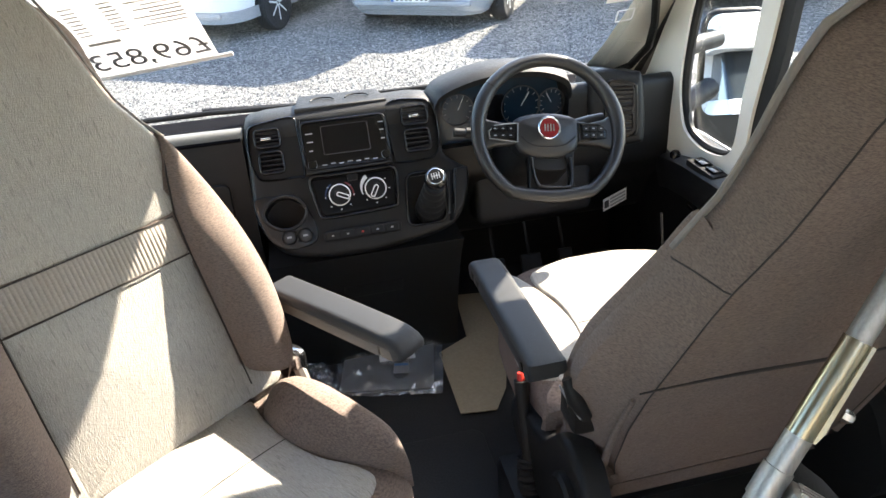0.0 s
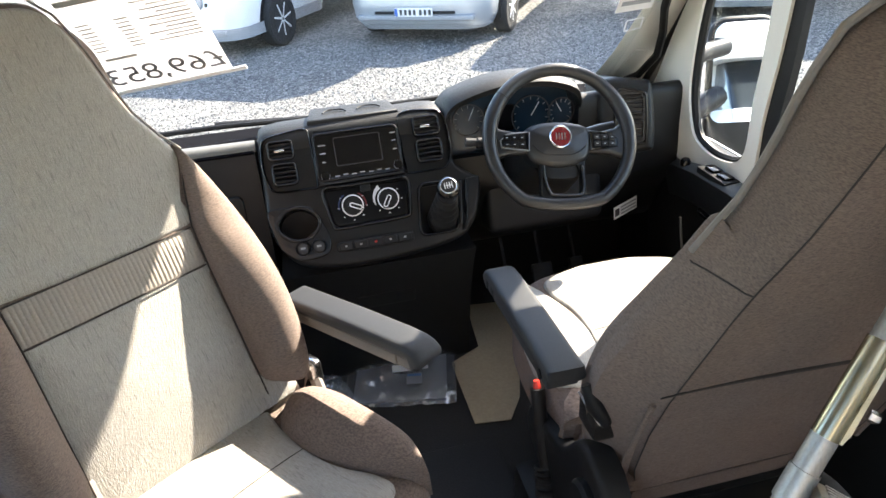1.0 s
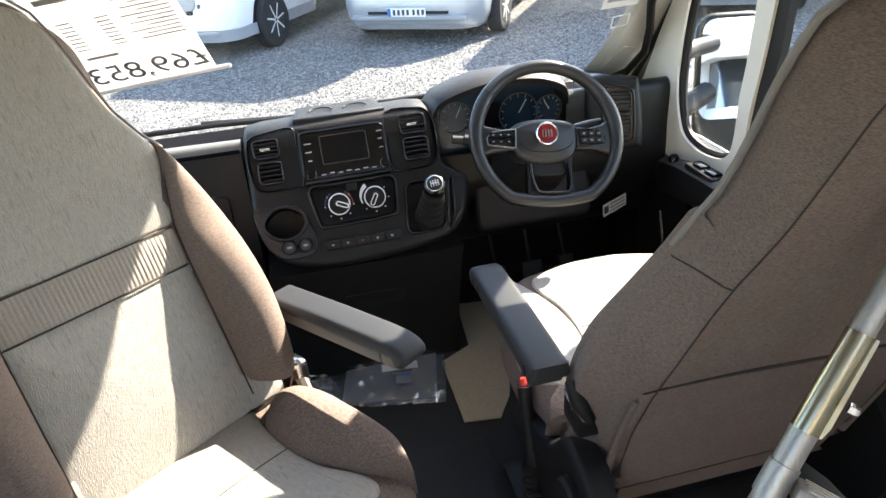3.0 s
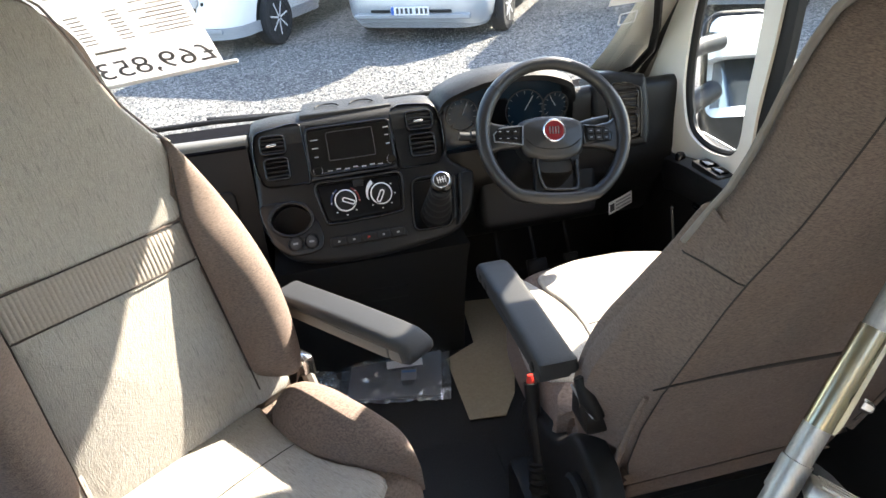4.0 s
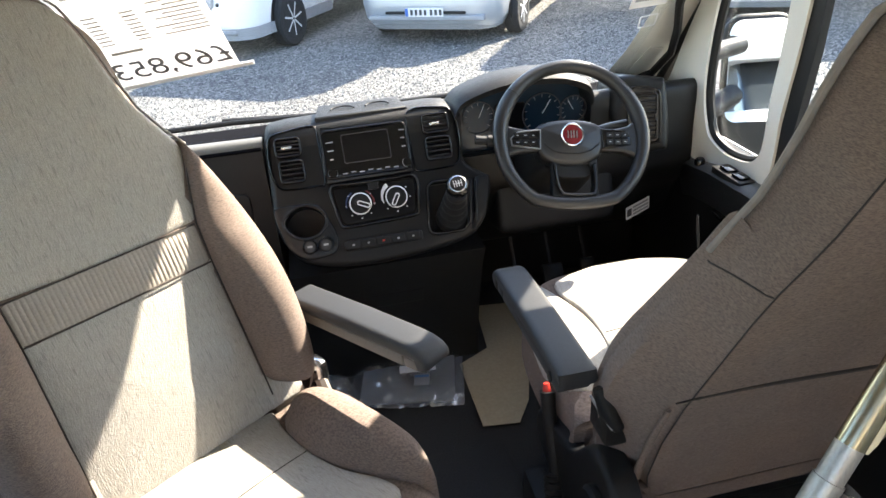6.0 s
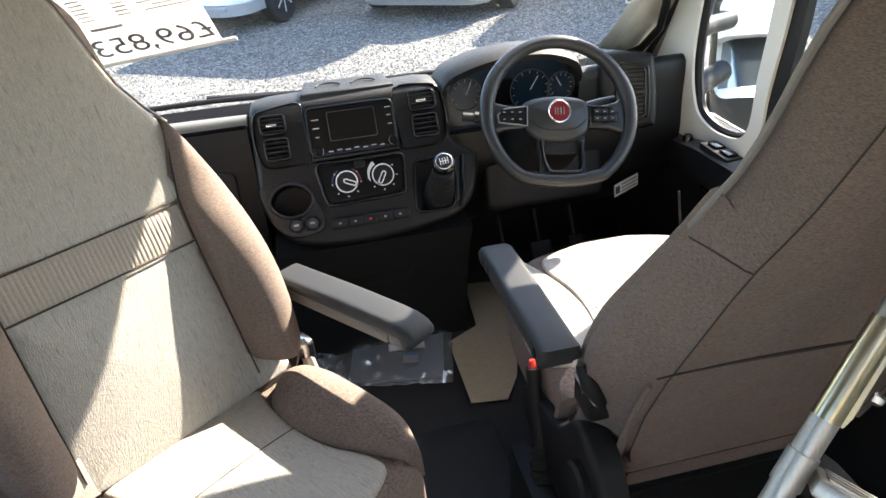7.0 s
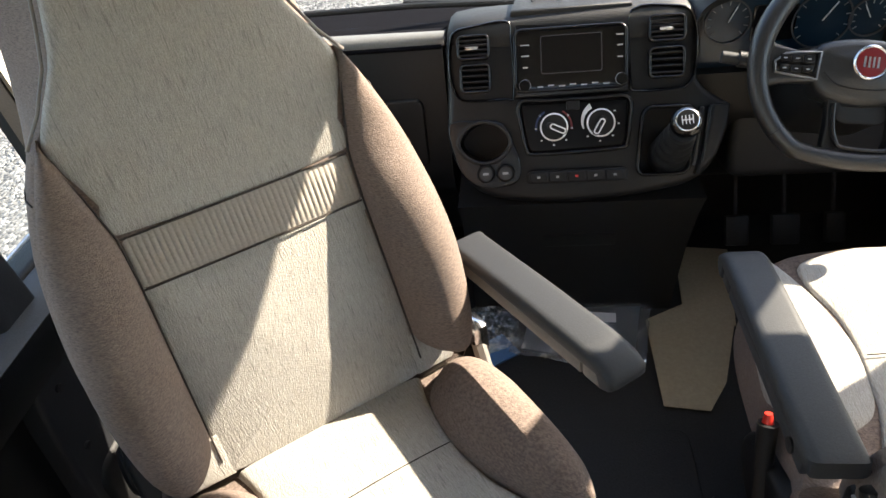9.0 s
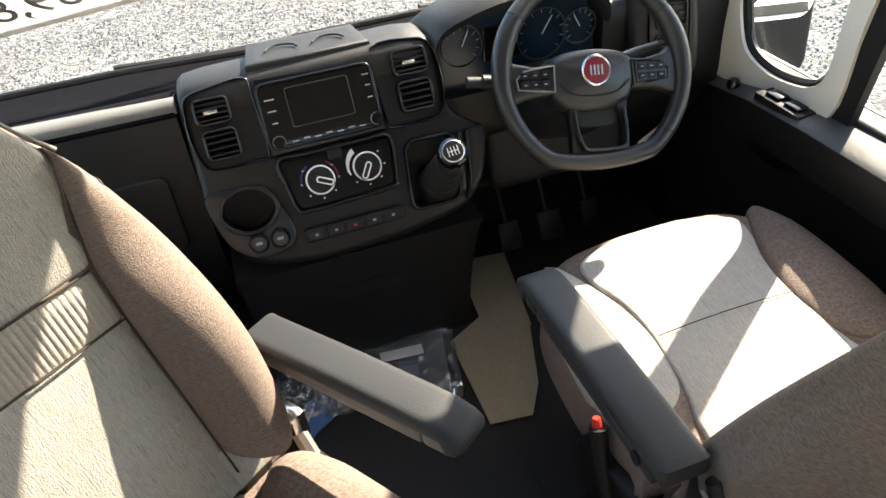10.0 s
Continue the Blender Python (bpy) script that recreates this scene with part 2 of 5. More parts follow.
M_CLUSTER = mat("cluster_dial", (0.006, 0.022, 0.040), 0.25, vary=0.1)
M_BLUEBAR = mat("plate_blue", (0.03, 0.12, 0.45), 0.4, vary=0.03)
M_MIRROR = mat("mirror_glass", (0.9, 0.92, 0.93), 0.01, metal=1.0, vary=0.0, bigamt=0.0)


# ---- shape helpers ----
def mesh_of(bm, name):
    me = bpy.data.meshes.new(name)
    bmesh.ops.recalc_face_normals(bm, faces=bm.faces)
    bm.to_mesh(me)
    bm.free()
    return me


def shade(me, angle=40):
    me.shade_smooth()
    me.set_sharp_from_angle(angle=radians(angle))


def part(name, bm, material, parent=None, label="", angle=40):
    me = mesh_of(bm, name)
    shade(me, angle)
    me.materials.append(material)
    ob = new(name, me)
    if parent:
        ob.parent = parent
    if label:
        ob["label"] = label
    return ob


def thing(name, label, category, m=None, group="", kind=""):
    ob = new(name)
    ob.empty_display_size = 0.05
    if m is not None:
        ob.matrix_basis = m
    return tagged(ob, label, category, group, kind)


def loft(rings, cap=True, closed=True, bm=None):
    bm = bm or bmesh.new()
    vs = [[bm.verts.new(p) for p in r] for r in rings]
    n = len(rings[0])
    for a, b in zip(vs, vs[1:]):
        for i in range(n if closed else n - 1):
            j = (i + 1) % n
            bm.faces.new((a[i], a[j], b[j], b[i]))
    if cap and closed:
        bm.faces.new(vs[0][::-1])
        bm.faces.new(vs[-1])
    return bm


def smooth(pts, n=6, closed=True):
    """A Catmull-Rom curve through the points."""
    out, k = [], len(pts)
    P = [Vector(p) for p in pts]
    for i in range(k if closed else k - 1):
        if closed:
            a, b, c, d = P[(i - 1) % k], P[i], P[(i + 1) % k], P[(i + 2) % k]
        else:
            a, b, c, d = P[max(i - 1, 0)], P[i], P[i + 1], P[min(i + 2, k - 1)]
        for j in range(n):
            t = j / n
            out.append(0.5 * ((2 * b) + (c - a) * t + (2 * a - 5 * b + 4 * c - d) * t * t + (3 * b - a - 3 * c + d) * t ** 3))
    if not closed:
        out.append(P[-1])
    return out


def rrect(w, h, r, n=5, cx=0, cy=0):
    out = []
    for sx, sy, a0 in ((1, 1, 0), (-1, 1, 90), (-1, -1, 180), (1, -1, 270)):
        for k in range(n + 1):
            a = radians(a0 + 90 * k / n)
            out.append(Vector((cx + sx * (w / 2 - r) + r * math.cos(a), cy + sy * (h / 2 - r) + r * math.sin(a))))
    return out


def circle(r, n=24, cx=0, cy=0):
    return [Vector((cx + r * math.cos(2 * math.pi * k / n), cy + r * math.sin(2 * math.pi * k / n))) for k in range(n)]


def inset(pts, d):
    """The closed outline moved inwards by d."""
    k = len(pts)
    area = sum(pts[i].x * pts[(i + 1) % k].y - pts[(i + 1) % k].x * pts[i].y for i in range(k))
    s = 1 if area > 0 else -1
    out = []
    for i in range(k):
        e = pts[(i + 1) % k] - pts[(i - 1) % k]
        e = e.normalized() if e.length > 1e-9 else Vector((1, 0))
        out.append(pts[i] + Vector((-e.y, e.x)) * d * s)
    return out


def pad(outline, depth, r, bulge=0.0, m=None, bm=None, steps=4, flare=0.0):
    """A cushion-like solid: an outline in x, y; its rounded front faces +z at 0, its back lies at -depth."""
    o = [Vector((p[0], p[1])) for p in outline]
    c = sum(o, Vector((0, 0))) / len(o)
    rings = [[(p.x, p.y, -depth) for p in inset(o, flare)]]
    for k in range(steps + 1):
        a = math.pi / 2 * k / steps
        rings.append([(p.x, p.y, -r + r * math.sin(a)) for p in inset(o, r * (1 - math.cos(a)))])
    last = inset(o, r)
    for f in (0.8, 0.55, 0.3, 0.12, 0.02):
        rings.append([(c.x + (p.x - c.x) * f, c.y + (p.y - c.y) * f, bulge * (1 - f * f)) for p in last])
    if m is not None:
        rings = [[m @ Vector(p) for p in q] for q in rings]
    return loft(rings, bm=bm)


def frame_ring(outer, inner, depth, m=None, bm=None, z=0.0):
    """A flat frame between two outlines with equal point counts, with its thickness."""
    rings = [[(p[0], p[1], z - depth) for p in outer], [(p[0], p[1], z) for p in outer],
             [(p[0], p[1], z) for p in inner], [(p[0], p[1], z - depth) for p in inner]]
    rings.append(rings[0])
    if m is not None:
        rings = [[m @ Vector(p) for p in q] for q in rings]
    bm = loft(rings, cap=False, bm=bm)
    bmesh.ops.remove_doubles(bm, verts=bm.verts, dist=1e-6)
    return bm


def bezel(outline, w, h, m, depth=0.02, bm=None):
    """A rounded raised rim of width w and height h that follows an outline."""
    o = [Vector((p[0], p[1])) for p in outline]
    rings = [[m @ Vector((p.x, p.y, z)) for p in inset(o, d)] for d, z in
             ((0, -depth), (0, h * 0.45), (w * 0.2, h * 0.85), (w * 0.5, h), (w * 0.8, h * 0.85), (w, h * 0.45), (w, -depth))]
    bm = loft(rings + [rings[0]], cap=False, bm=bm)
    bmesh.ops.remove_doubles(bm, verts=bm.verts, dist=1e-6)
    return bm


def slab(outline, depth, m=None, bm=None, z=0.0):
    rings = [[(p[0], p[1], z - depth) for p in outline], [(p[0], p[1], z) for p in outline]]
    if m is not None:
        rings = [[m @ Vector(p) for p in q] for q in rings]
    return loft(rings, bm=bm)


def tube(pts, r, n=10, closed=False, bm=None):
    pts = [Vector(p) for p in pts]
    rad = r if callable(r) else (lambda t: r)
    rings, up = [], None
    k = len(pts)
    for i, p in enumerate(pts):
        d = (pts[(i + 1) % k] - pts[i - 1]) if closed else (pts[min(i + 1, k - 1)] - pts[max(i - 1, 0)])
        d.normalize()
        if up is None:
            up = d.orthogonal().normalized()
        up = (up - d * up.dot(d)).normalized()
        s = d.cross(up)
        q = rad(i / max(1, k - 1))
        rings.append([p + (up * math.cos(2 * math.pi * j / n) + s * math.sin(2 * math.pi * j / n)) * q for j in range(n)])
    if closed:
        rings.append(rings[0])
        bm = loft(rings, cap=False, bm=bm)
        bmesh.ops.remove_doubles(bm, verts=bm.verts, dist=1e-7)
        return bm
    return loft(rings, bm=bm)


def box(x0, x1, y0, y1, z0, z1, bevel=0.0, m=None, bm=None, seg=2):
    b = bmesh.new()
    bmesh.ops.create_cube(b, size=1)
    for v in b.verts:
        v.co = Vector((x0 + (v.co.x + 0.5) * (x1 - x0), y0 + (v.co.y + 0.5) * (y1 - y0), z0 + (v.co.z + 0.5) * (z1 - z0)))
    if bevel:
        bmesh.ops.bevel(b, geom=b.edges, offset=bevel, segments=seg, profile=0.5, affect="EDGES")
    if m is not None:
        bmesh.ops.transform(b, matrix=m, verts=b.verts)
    if bm is None:
        return b
    tmp = bpy.data.meshes.new("tmp")
    b.to_mesh(tmp)
    b.free()
    bm.from_mesh(tmp)
    bpy.data.meshes.remove(tmp)
    return bm


def lathe(profile, n=28, m=None, bm=None):
    """A solid turned round z from (radius, z) pairs."""
    rings = [[(r * math.cos(2 * math.pi * k / n), r * math.sin(2 * math.pi * k / n), z) for k in range(n)] for r, z in profile]
    if m is not None:
        rings = [[m @ Vector(p) for p in q] for q in rings]
    return loft(rings, bm=bm)


def dome(inner, outer, h, m=None, n=12, back=0.03, ends=0.18):
    """A plump bolster between two edges given as x, y pairs of equal count; z rises to h between them."""
    ki = smooth([Vector((p[0], p[1], 0)) for p in inner], 5, closed=False)
    ko = smooth([Vector((p[0], p[1], 0)) for p in outer], 5, closed=False)
    rings = []
    for i, (p, q) in enumerate(zip(ki, ko)):
        t = i / (len(ki) - 1)
        e = min(1.0, t / ends, (1 - t) / ends)
        hh = (h(t) if callable(h) else h) * math.sqrt(max(0.0, 1 - (1 - e) ** 2)) + 0.001
        ring = [Vector((p.x, p.y, -back))]
        for k in range(n + 1):
            a = math.pi * k / n
            f = 0.5 - 0.5 * math.cos(a)
            f = f ** 0.85
            ring.append(p.lerp(q, f) + Vector((0, 0, hh * math.sin(a) ** 0.75)))
        ring.append(Vector((q.x, q.y, -back)))
        rings.append([m @ v for v in ring] if m is not None else ring)
    return loft(rings)


def basis(o, ex, ey, ez):
    m = Matrix((ex, ey, ez)).transposed().to_4x4()
    m.translation = o
    return m


def cut(ob, bm):
    """Takes the solid bm out of the mesh object ob."""
    tool = new("tool", mesh_of(bm, "tool"))
    mod = ob.modifiers.new("cut", "BOOLEAN")
    mod.operation, mod.object, mod.solver = "DIFFERENCE", tool, "EXACT"
    bpy.context.view_layer.update()
    me = bpy.data.meshes.new_from_object(ob.evaluated_get(bpy.context.evaluated_depsgraph_get()))
    ob.modifiers.clear()
    ob.data = me
    shade(me)
    bpy.data.objects.remove(tool)


def text_mesh(body, size, m, name, material, parent, label=""):
    cu = bpy.data.curves.new(name, "FONT")
    cu.body = body
    cu.size = size
    cu.extrude = 0.0003
    tmp = bpy.data.objects.new(name, cu)
    scene.collection.objects.link(tmp)
    me = bpy.data.meshes.new_from_object(tmp.evaluated_get(bpy.context.evaluated_depsgraph_get()))
    bpy.data.objects.remove(tmp)
    bpy.data.curves.remove(cu)
    me.transform(m)
    me.materials.clear()
    me.materials.append(material)
    ob = new(name, me)
    ob.parent = parent
    if label:
        ob["label"] = label
    return ob


GROUND = -0.63

# ---- ground and sky line ----
def sheet(name, x0, x1, y0, y1, z, material, label, category, n=1):
    bm = bmesh.new()
    bmesh.ops.create_grid(bm, x_segments=n, y_segments=n, size=0.5)
    for v in bm.verts:
        v.co = Vector((x0 + (v.co.x + 0.5) * (x1 - x0), y0 + (v.co.y + 0.5) * (y1 - y0), z))
    ob = part(name, bm, material)
    return tagged(ob, label, category, kind="structure")


sheet("ground", -400, 400, -400, 400, GROUND, M_GRAVEL, "pale grey loose gravel of a vehicle yard", "ground")

# loose stones where the camera sees the gravel nearest
def stones():
    rng = np.random.default_rng(5)
    n = 30000
    x, y = rng.uniform(-4.5, 6.5, n), 3.4 + 6.6 * rng.random(n) ** 1.15
    r = rng.uniform(0.007, 0.016, n)
    base = np.array([(1, 0, 0), (0, 1, 0), (-1, 0, 0), (0, -1, 0), (0, 0, 0.8), (0, 0, -0.5)])
    v = base[None] * r[:, None, None] * rng.uniform(0.65, 1.35, (n, 6, 3))
    a = rng.uniform(0, 2 * math.pi, n)
    ca, sa = np.cos(a)[:, None], np.sin(a)[:, None]
    v = np.stack((v[..., 0] * ca - v[..., 1] * sa + x[:, None], v[..., 0] * sa + v[..., 1] * ca + y[:, None], v[..., 2] + GROUND + 0.003), -1)
    f = np.array([(0, 1, 4), (1, 2, 4), (2, 3, 4), (3, 0, 4), (1, 0, 5), (2, 1, 5), (3, 2, 5), (0, 3, 5)])
    faces = (f[None] + 6 * np.arange(n)[:, None, None]).reshape(-1, 3)
    me = bpy.data.meshes.new("gravel_stones")
    me.from_pydata(v.reshape(-1, 3).tolist(), [], faces.tolist())
    me.materials.append(M_STONE)
    return tagged(new("gravel_stones", me), "loose grey and white gravel stones on the yard", "gravel", kind="stuff")


stones()

# ---- shell of the cab and living space ----
DOOR_X = 0.97


def wall(name, bm, material, label, category="wall"):
    return tagged(part(name, bm, material), label, category, kind="structure")


wall("floor", box(-1.05, 1.05, 0.75, 2.3, -0.06, 0.0), M_FLOOR, "black rubber cab floor covering", "floor")
wall("floor_rear", box(-1.05, 1.05, -2.6, 0.746, -0.06, 0.05), M_FLOOR_H, "brown vinyl floor of the living space", "floor")
for sx, nm in ((1, "kick_panel_right"), (-1, "kick_panel_left")):
    wall(nm, box(min(sx * 0.975, sx * 1.03), max(sx * 0.975, sx * 1.03), 1.94, 2.30, 0.0, 0.72), M_BLACK, "black lining in front of the cab door")
wall("bulkhead", box(-1.0, 1.0, 2.22, 2.28, 0.0, 0.645), M_BLACK, "dark cab front bulkhead", "wall")

# windscreen: leaning glass and its frame
WS_LEAN = radians(49)
WS_M = basis(Vector((0, 2.06, 0.74)), Vector((1, 0, 0)), Vector((0, -math.cos(WS_LEAN), math.sin(WS_LEAN))),
             Vector((0, -math.sin(WS_LEAN), -math.cos(WS_LEAN))))
ws = thing("window_1", "large clear raked windscreen of the cab", "window", kind="structure")
WS_OUT = [Vector(p) for p in ((-0.80, -0.03), (0.80, -0.03), (0.84, 0.45), (0.80, 0.90), (-0.80, 0.90), (-0.84, 0.45))]
g = part("pane", slab([(p.x, p.y) for p in WS_OUT], 0.005, WS_M), M_GLASS, ws, "clear raked glass")
g.visible_shadow = False
bm = tube([WS_M @ Vector((p.x, p.y, 0.0)) for p in smooth(WS_OUT, 5)], 0.012, 8, closed=True)
part("seal", bm, M_BLACK, ws, "black rubber seal")

# cab roof header above the windscreen, and the roof
# the roof is out of view; the gap in it is added for fill daylight
bm = box(-1.15, 1.15, -1.30, 1.50, 1.92, 1.97)
box(-1.15, 1.15, -2.6, -2.40, 1.92, 1.97, bm=bm)
box(-1.15, -0.60, -2.40, -1.30, 1.92, 1.97, bm=bm)
box(0.60, 1.15, -2.40, -1.30, 1.92, 1.97, bm=bm)
wall("ceiling", bm, M_WALL, "cream lining of the living space ceiling", "ceiling")
# out of view: this edge is placed to cut the sun on the seats
HDR = [(1.630, 1.269), (1.665, 1.29), (1.62, 1.97), (1.45, 1.97), (1.42, 1.52), (1.40, 1.44), (1.54, 1.30)]
def bow(x):
    """The middle of the header stands forward of its ends, by as much as the seat shadows need."""
    return 0.012 - 0.30 * (math.sqrt(min(abs(x), 0.45) ** 2 + 0.004) - 0.063)


wall("header", loft([[(x, y + bow(x), z) for y, z in HDR] for x in [-1.1 + 0.05 * k for k in range(45)]]), M_TRIM, "unseen beige lining above the windscreen, shaped to shade the seats")


def pillar(name, sx):
    # beige lining between the windscreen edge and the door seal, with a recessed cover
    a = [(0.745, 2.07, 0.74), (0.785, 1.97, 0.86), (0.808, 1.83, 1.02), (0.81, 1.46, 1.45)]
    b = [(0.96, 2.12, 0.70), (0.965, 2.03, 0.82), (0.965, 1.88, 1.01), (0.965, 1.52, 1.47)]
    c = [(1.02, 2.20, 0.70), (1.02, 2.08, 0.86), (1.02, 1.95, 1.05), (1.02, 1.58, 1.50)]
    d = [(0.87, 2.16, 0.74), (0.90, 2.06, 0.88), (0.905, 1.92, 1.05), (0.90, 1.55, 1.48)]
    rings = [[(sx * p[0], p[1], p[2]) for p in q] for q in zip(a, b, c, d)]
    th = thing(name, "beige moulded windscreen pillar lining with a recessed cover", "pillar", kind="structure")
    part("lining", loft(rings), M_TRIM, th)
    A, B, C, D = [Vector((sx * p[0], p[1], p[2])) for p in (a[1], b[1], b[2], a[2])]

    def q(u, v, lift=0.0):
        p = (A * (1 - u) + B * u) * (1 - v) + (D * (1 - u) + C * u) * v
        return p + Vector((-0.35 * sx, -0.8, -0.3)).normalized() * lift
    ring = [(0.30, -0.42), (0.74, -0.40), (0.74, 0.10), (0.44, 0.10)]
    bm = loft([[q(u, v, 0.0) for u, v in ring], [q(u, v, 0.004) for u, v in ring],
               [q(0.56 + (u - 0.56) * 0.84, -0.15 + (v + 0.15) * 0.84, 0.003) for u, v in ring]])
    part("cover", bm, M_TRIM, th, "flat speaker-like cover panel")
    bm = tube([(sx * (p[0] + 0.012), p[1] - 0.01, p[2]) for p in smooth(b, 5, closed=False)], 0.022, 8)
    part("door_seal", bm, M_BLACK, th, "thick black rubber door seal")
    return th


pillar("pillar_right", 1)
pillar("pillar_left", -1)


# doors of the cab
def yz(p, x):
    return (x, p[0], p[1])


def door(name, sx, label):
    th = thing(name, label, "door", kind="structure")
    X = DOOR_X
    m = basis(Vector((sx * X, 0, 0)), Vector((0, 1, 0)), Vector((0, 0, 1)), Vector((-sx, 0, 0)))   # x: along y, y: up, z: inwards
    # lower panel
    low = [Vector(p) for p in ((0.62, 0.02), (1.98, 0.02), (2.02, 0.30), (1.96, 0.60), (1.80, 0.62), (0.62, 0.62))]
    part("door_panel", pad(low, 0.05, 0.012, 0.0, m), M_BLACK, th, "black plastic door lining")
    part("outer_skin", slab([Vector((p.x, p.y)) for p in low], 0.006, m, z=-0.056), M_BODY_W, th, "white painted outer skin")
    # beige frame round the front light
    out = [Vector(p) for p in ((2.05, 0.60), (1.97, 0.82), (1.86, 1.02), (1.74, 1.20), (1.58, 1.42), (1.455, 1.42), (1.448, 1.20), (1.464, 0.95), (1.484, 0.80), (1.500, 0.61), (1.62, 0.58), (1.82, 0.56))]
    inn = [Vector(p) for p in ((1.79, 0.69), (1.815, 0.80), (1.795, 1.00), (1.73, 1.16), (1.58, 1.34), (1.52, 1.34), (1.515, 1.20), (1.520, 0.95), (1.531, 0.82), (1.541, 0.668), (1.64, 0.628), (1.745, 0.640))]
    part("light_surround", frame_ring(smooth(out, 5), smooth(inn, 5), 0.022, m, z=0.02), M_TRIM, th, "cream frame round the small front window", 60)
    part("glazing_seal", tube([m @ Vector((p.x, p.y, 0.0)) for p in smooth(inn, 5)], 0.013, 8, closed=True), M_BLACK, th, "black glazing seal")
    bar = [Vector(p) for p in ((1.503, 0.60), (1.466, 0.95), (1.448, 1.42), (1.405, 1.42), (1.422, 0.95), (1.458, 0.60))]
    part("window_channel", slab(bar, 0.02, m, z=0.012), M_BLACK, th, "black window channel")
    part("rear_frame", slab([Vector(p) for p in ((0.62, 0.60), (0.74, 0.60), (0.80, 1.42), (0.62, 1.42))], 0.05, m), M_BLACK, th)
    part("top_frame", slab([Vector(p) for p in ((0.60, 1.36), (1.66, 1.36), (1.50, 1.50), (0.60, 1.50))], 0.05, m, z=0.01), M_TRIM, th)
    for nm, pl in (("front_pane", inn), ("main_pane", [Vector(p) for p in ((0.72, 0.60), (1.45, 0.60), (1.45, 1.38), (0.72, 1.38))])):
        g = part(nm, slab(pl, 0.004, m, z=-0.025), M_GLASS_SIDE, th, "clear window pane")
        g.visible_shadow = False
    # ledge with switches, and the pull handle
    top = [(0.80, 0.605, 0.085), (1.20, 0.605, 0.085), (1.50, 0.60, 0.080), (1.68, 0.585, 0.070), (1.80, 0.560, 0.055), (1.88, 0.53, 0.03)]
    rings = [[m @ Vector(q) for q in ((y, z - 0.115, 0.0), (y, z - 0.105, h - 0.02), (y, z - 0.03, h), (y, z - 0.008, h - 0.004), (y, z, h - 0.014), (y, z + 0.006, 0.0))] for y, z, h in top]
    part("ledge_cap", loft([[m @ Vector(q) for q in ((y, z + 0.008, 0.0), (y, z + 0.002, h - 0.014), (y, z - 0.006, h - 0.003), (y, z - 0.014, h - 0.006), (y, z - 0.008, 0.0))] for y, z, h in top]), M_LEDGE, th, "grey plastic top of the ledge", 50)
    part("armrest_ledge", loft(rings), M_DASH, th, "grey-black moulded door ledge", 30)
    sw = part("switch_panel", box(1.53, 1.66, 0.588, 0.606, 0.018, 0.066, 0.003, m), M_BLACK, th, "window switch panel")
    for k in range(2):
        part("switch", box(1.545 + 0.055 * k, 1.585 + 0.055 * k, 0.602, 0.613, 0.026, 0.056, 0.003, m), M_GLOSS, sw)
    part("mirror_knob", lathe([(0.0, 0), (0.014, 0), (0.015, 0.012), (0.010, 0.02), (0.0, 0.021)], 16, m @ pose(1.75, 0.572, 0.045, -90, 0, 0)), M_GLOSS, th, "round mirror adjusting knob")
    bm = tube([m @ Vector(p) for p in ((1.52, 0.50, 0.0), (1.525, 0.49, 0.045), (1.56, 0.475, 0.05), (1.64, 0.475, 0.045), (1.68, 0.49, 0.0))], 0.014, 10)
    part("pull_handle", bm, M_GLOSS, th, "dark pull handle")
    part("door_pocket", pad(rrect(0.62, 0.16, 0.05, 5, 1.45, 0.17), 0.03, 0.02, 0.0, m @ Matrix.Translation((0, 0, 0.055))), M_BLACK, th, "black door pocket")
    return th


# dark lining at the passenger door pillar, with its fixings
pl_ = thing("pillar_trim", "dark blue-grey pillar lining with black fixings beside the passenger seat", "trim", kind="structure")
part("panel", pad([Vector(p) for p in ((1.10, 0.02), (1.215, 0.02), (1.262, 0.60), (1.250, 0.73), (1.19, 0.74), (1.13, 0.40))], 0.05, 0.012, 0.0, basis(Vector((-0.925, 0, 0)), Vector((0, 1, 0)), Vector((0, 0, 1)), Vector((1, 0, 0)))), M_PILLAR, pl_)
for y, z in ((1.205, 0.60), (1.19, 0.45), (1.17, 0.31)):
    part("fixing", lathe([(0.009, 0.0), (0.008, 0.004), (0.0, 0.005)], 14, basis(Vector((-0.925, y, z)), Vector((0, 1, 0)), Vector((0, 0, 1)), Vector((1, 0, 0)))), M_BLACK, pl_)

door("door_1", 1, "black-lined driver door with cream window surround, closed")
door("door_2", -1, "black-lined passenger door with cream window surround, closed")


# unseen walls of the living space behind the cab, with openings added and sized for fill daylight
def holed_wall(name, x, y0, y1, z0, z1, hy0, hy1, hz0, hz1, label):
    bm = box(x - 0.02, x + 0.02, y0, hy0, z0, z1)
    box(x - 0.02, x + 0.02, hy1, y1, z0, z1, bm=bm)
    box(x - 0.02, x + 0.02, hy0, hy1, z0, hz0, bm=bm)
    box(x - 0.02, x + 0.02, hy0, hy1, hz1, z1, bm=bm)
    wall(name, bm, M_WALL, label)


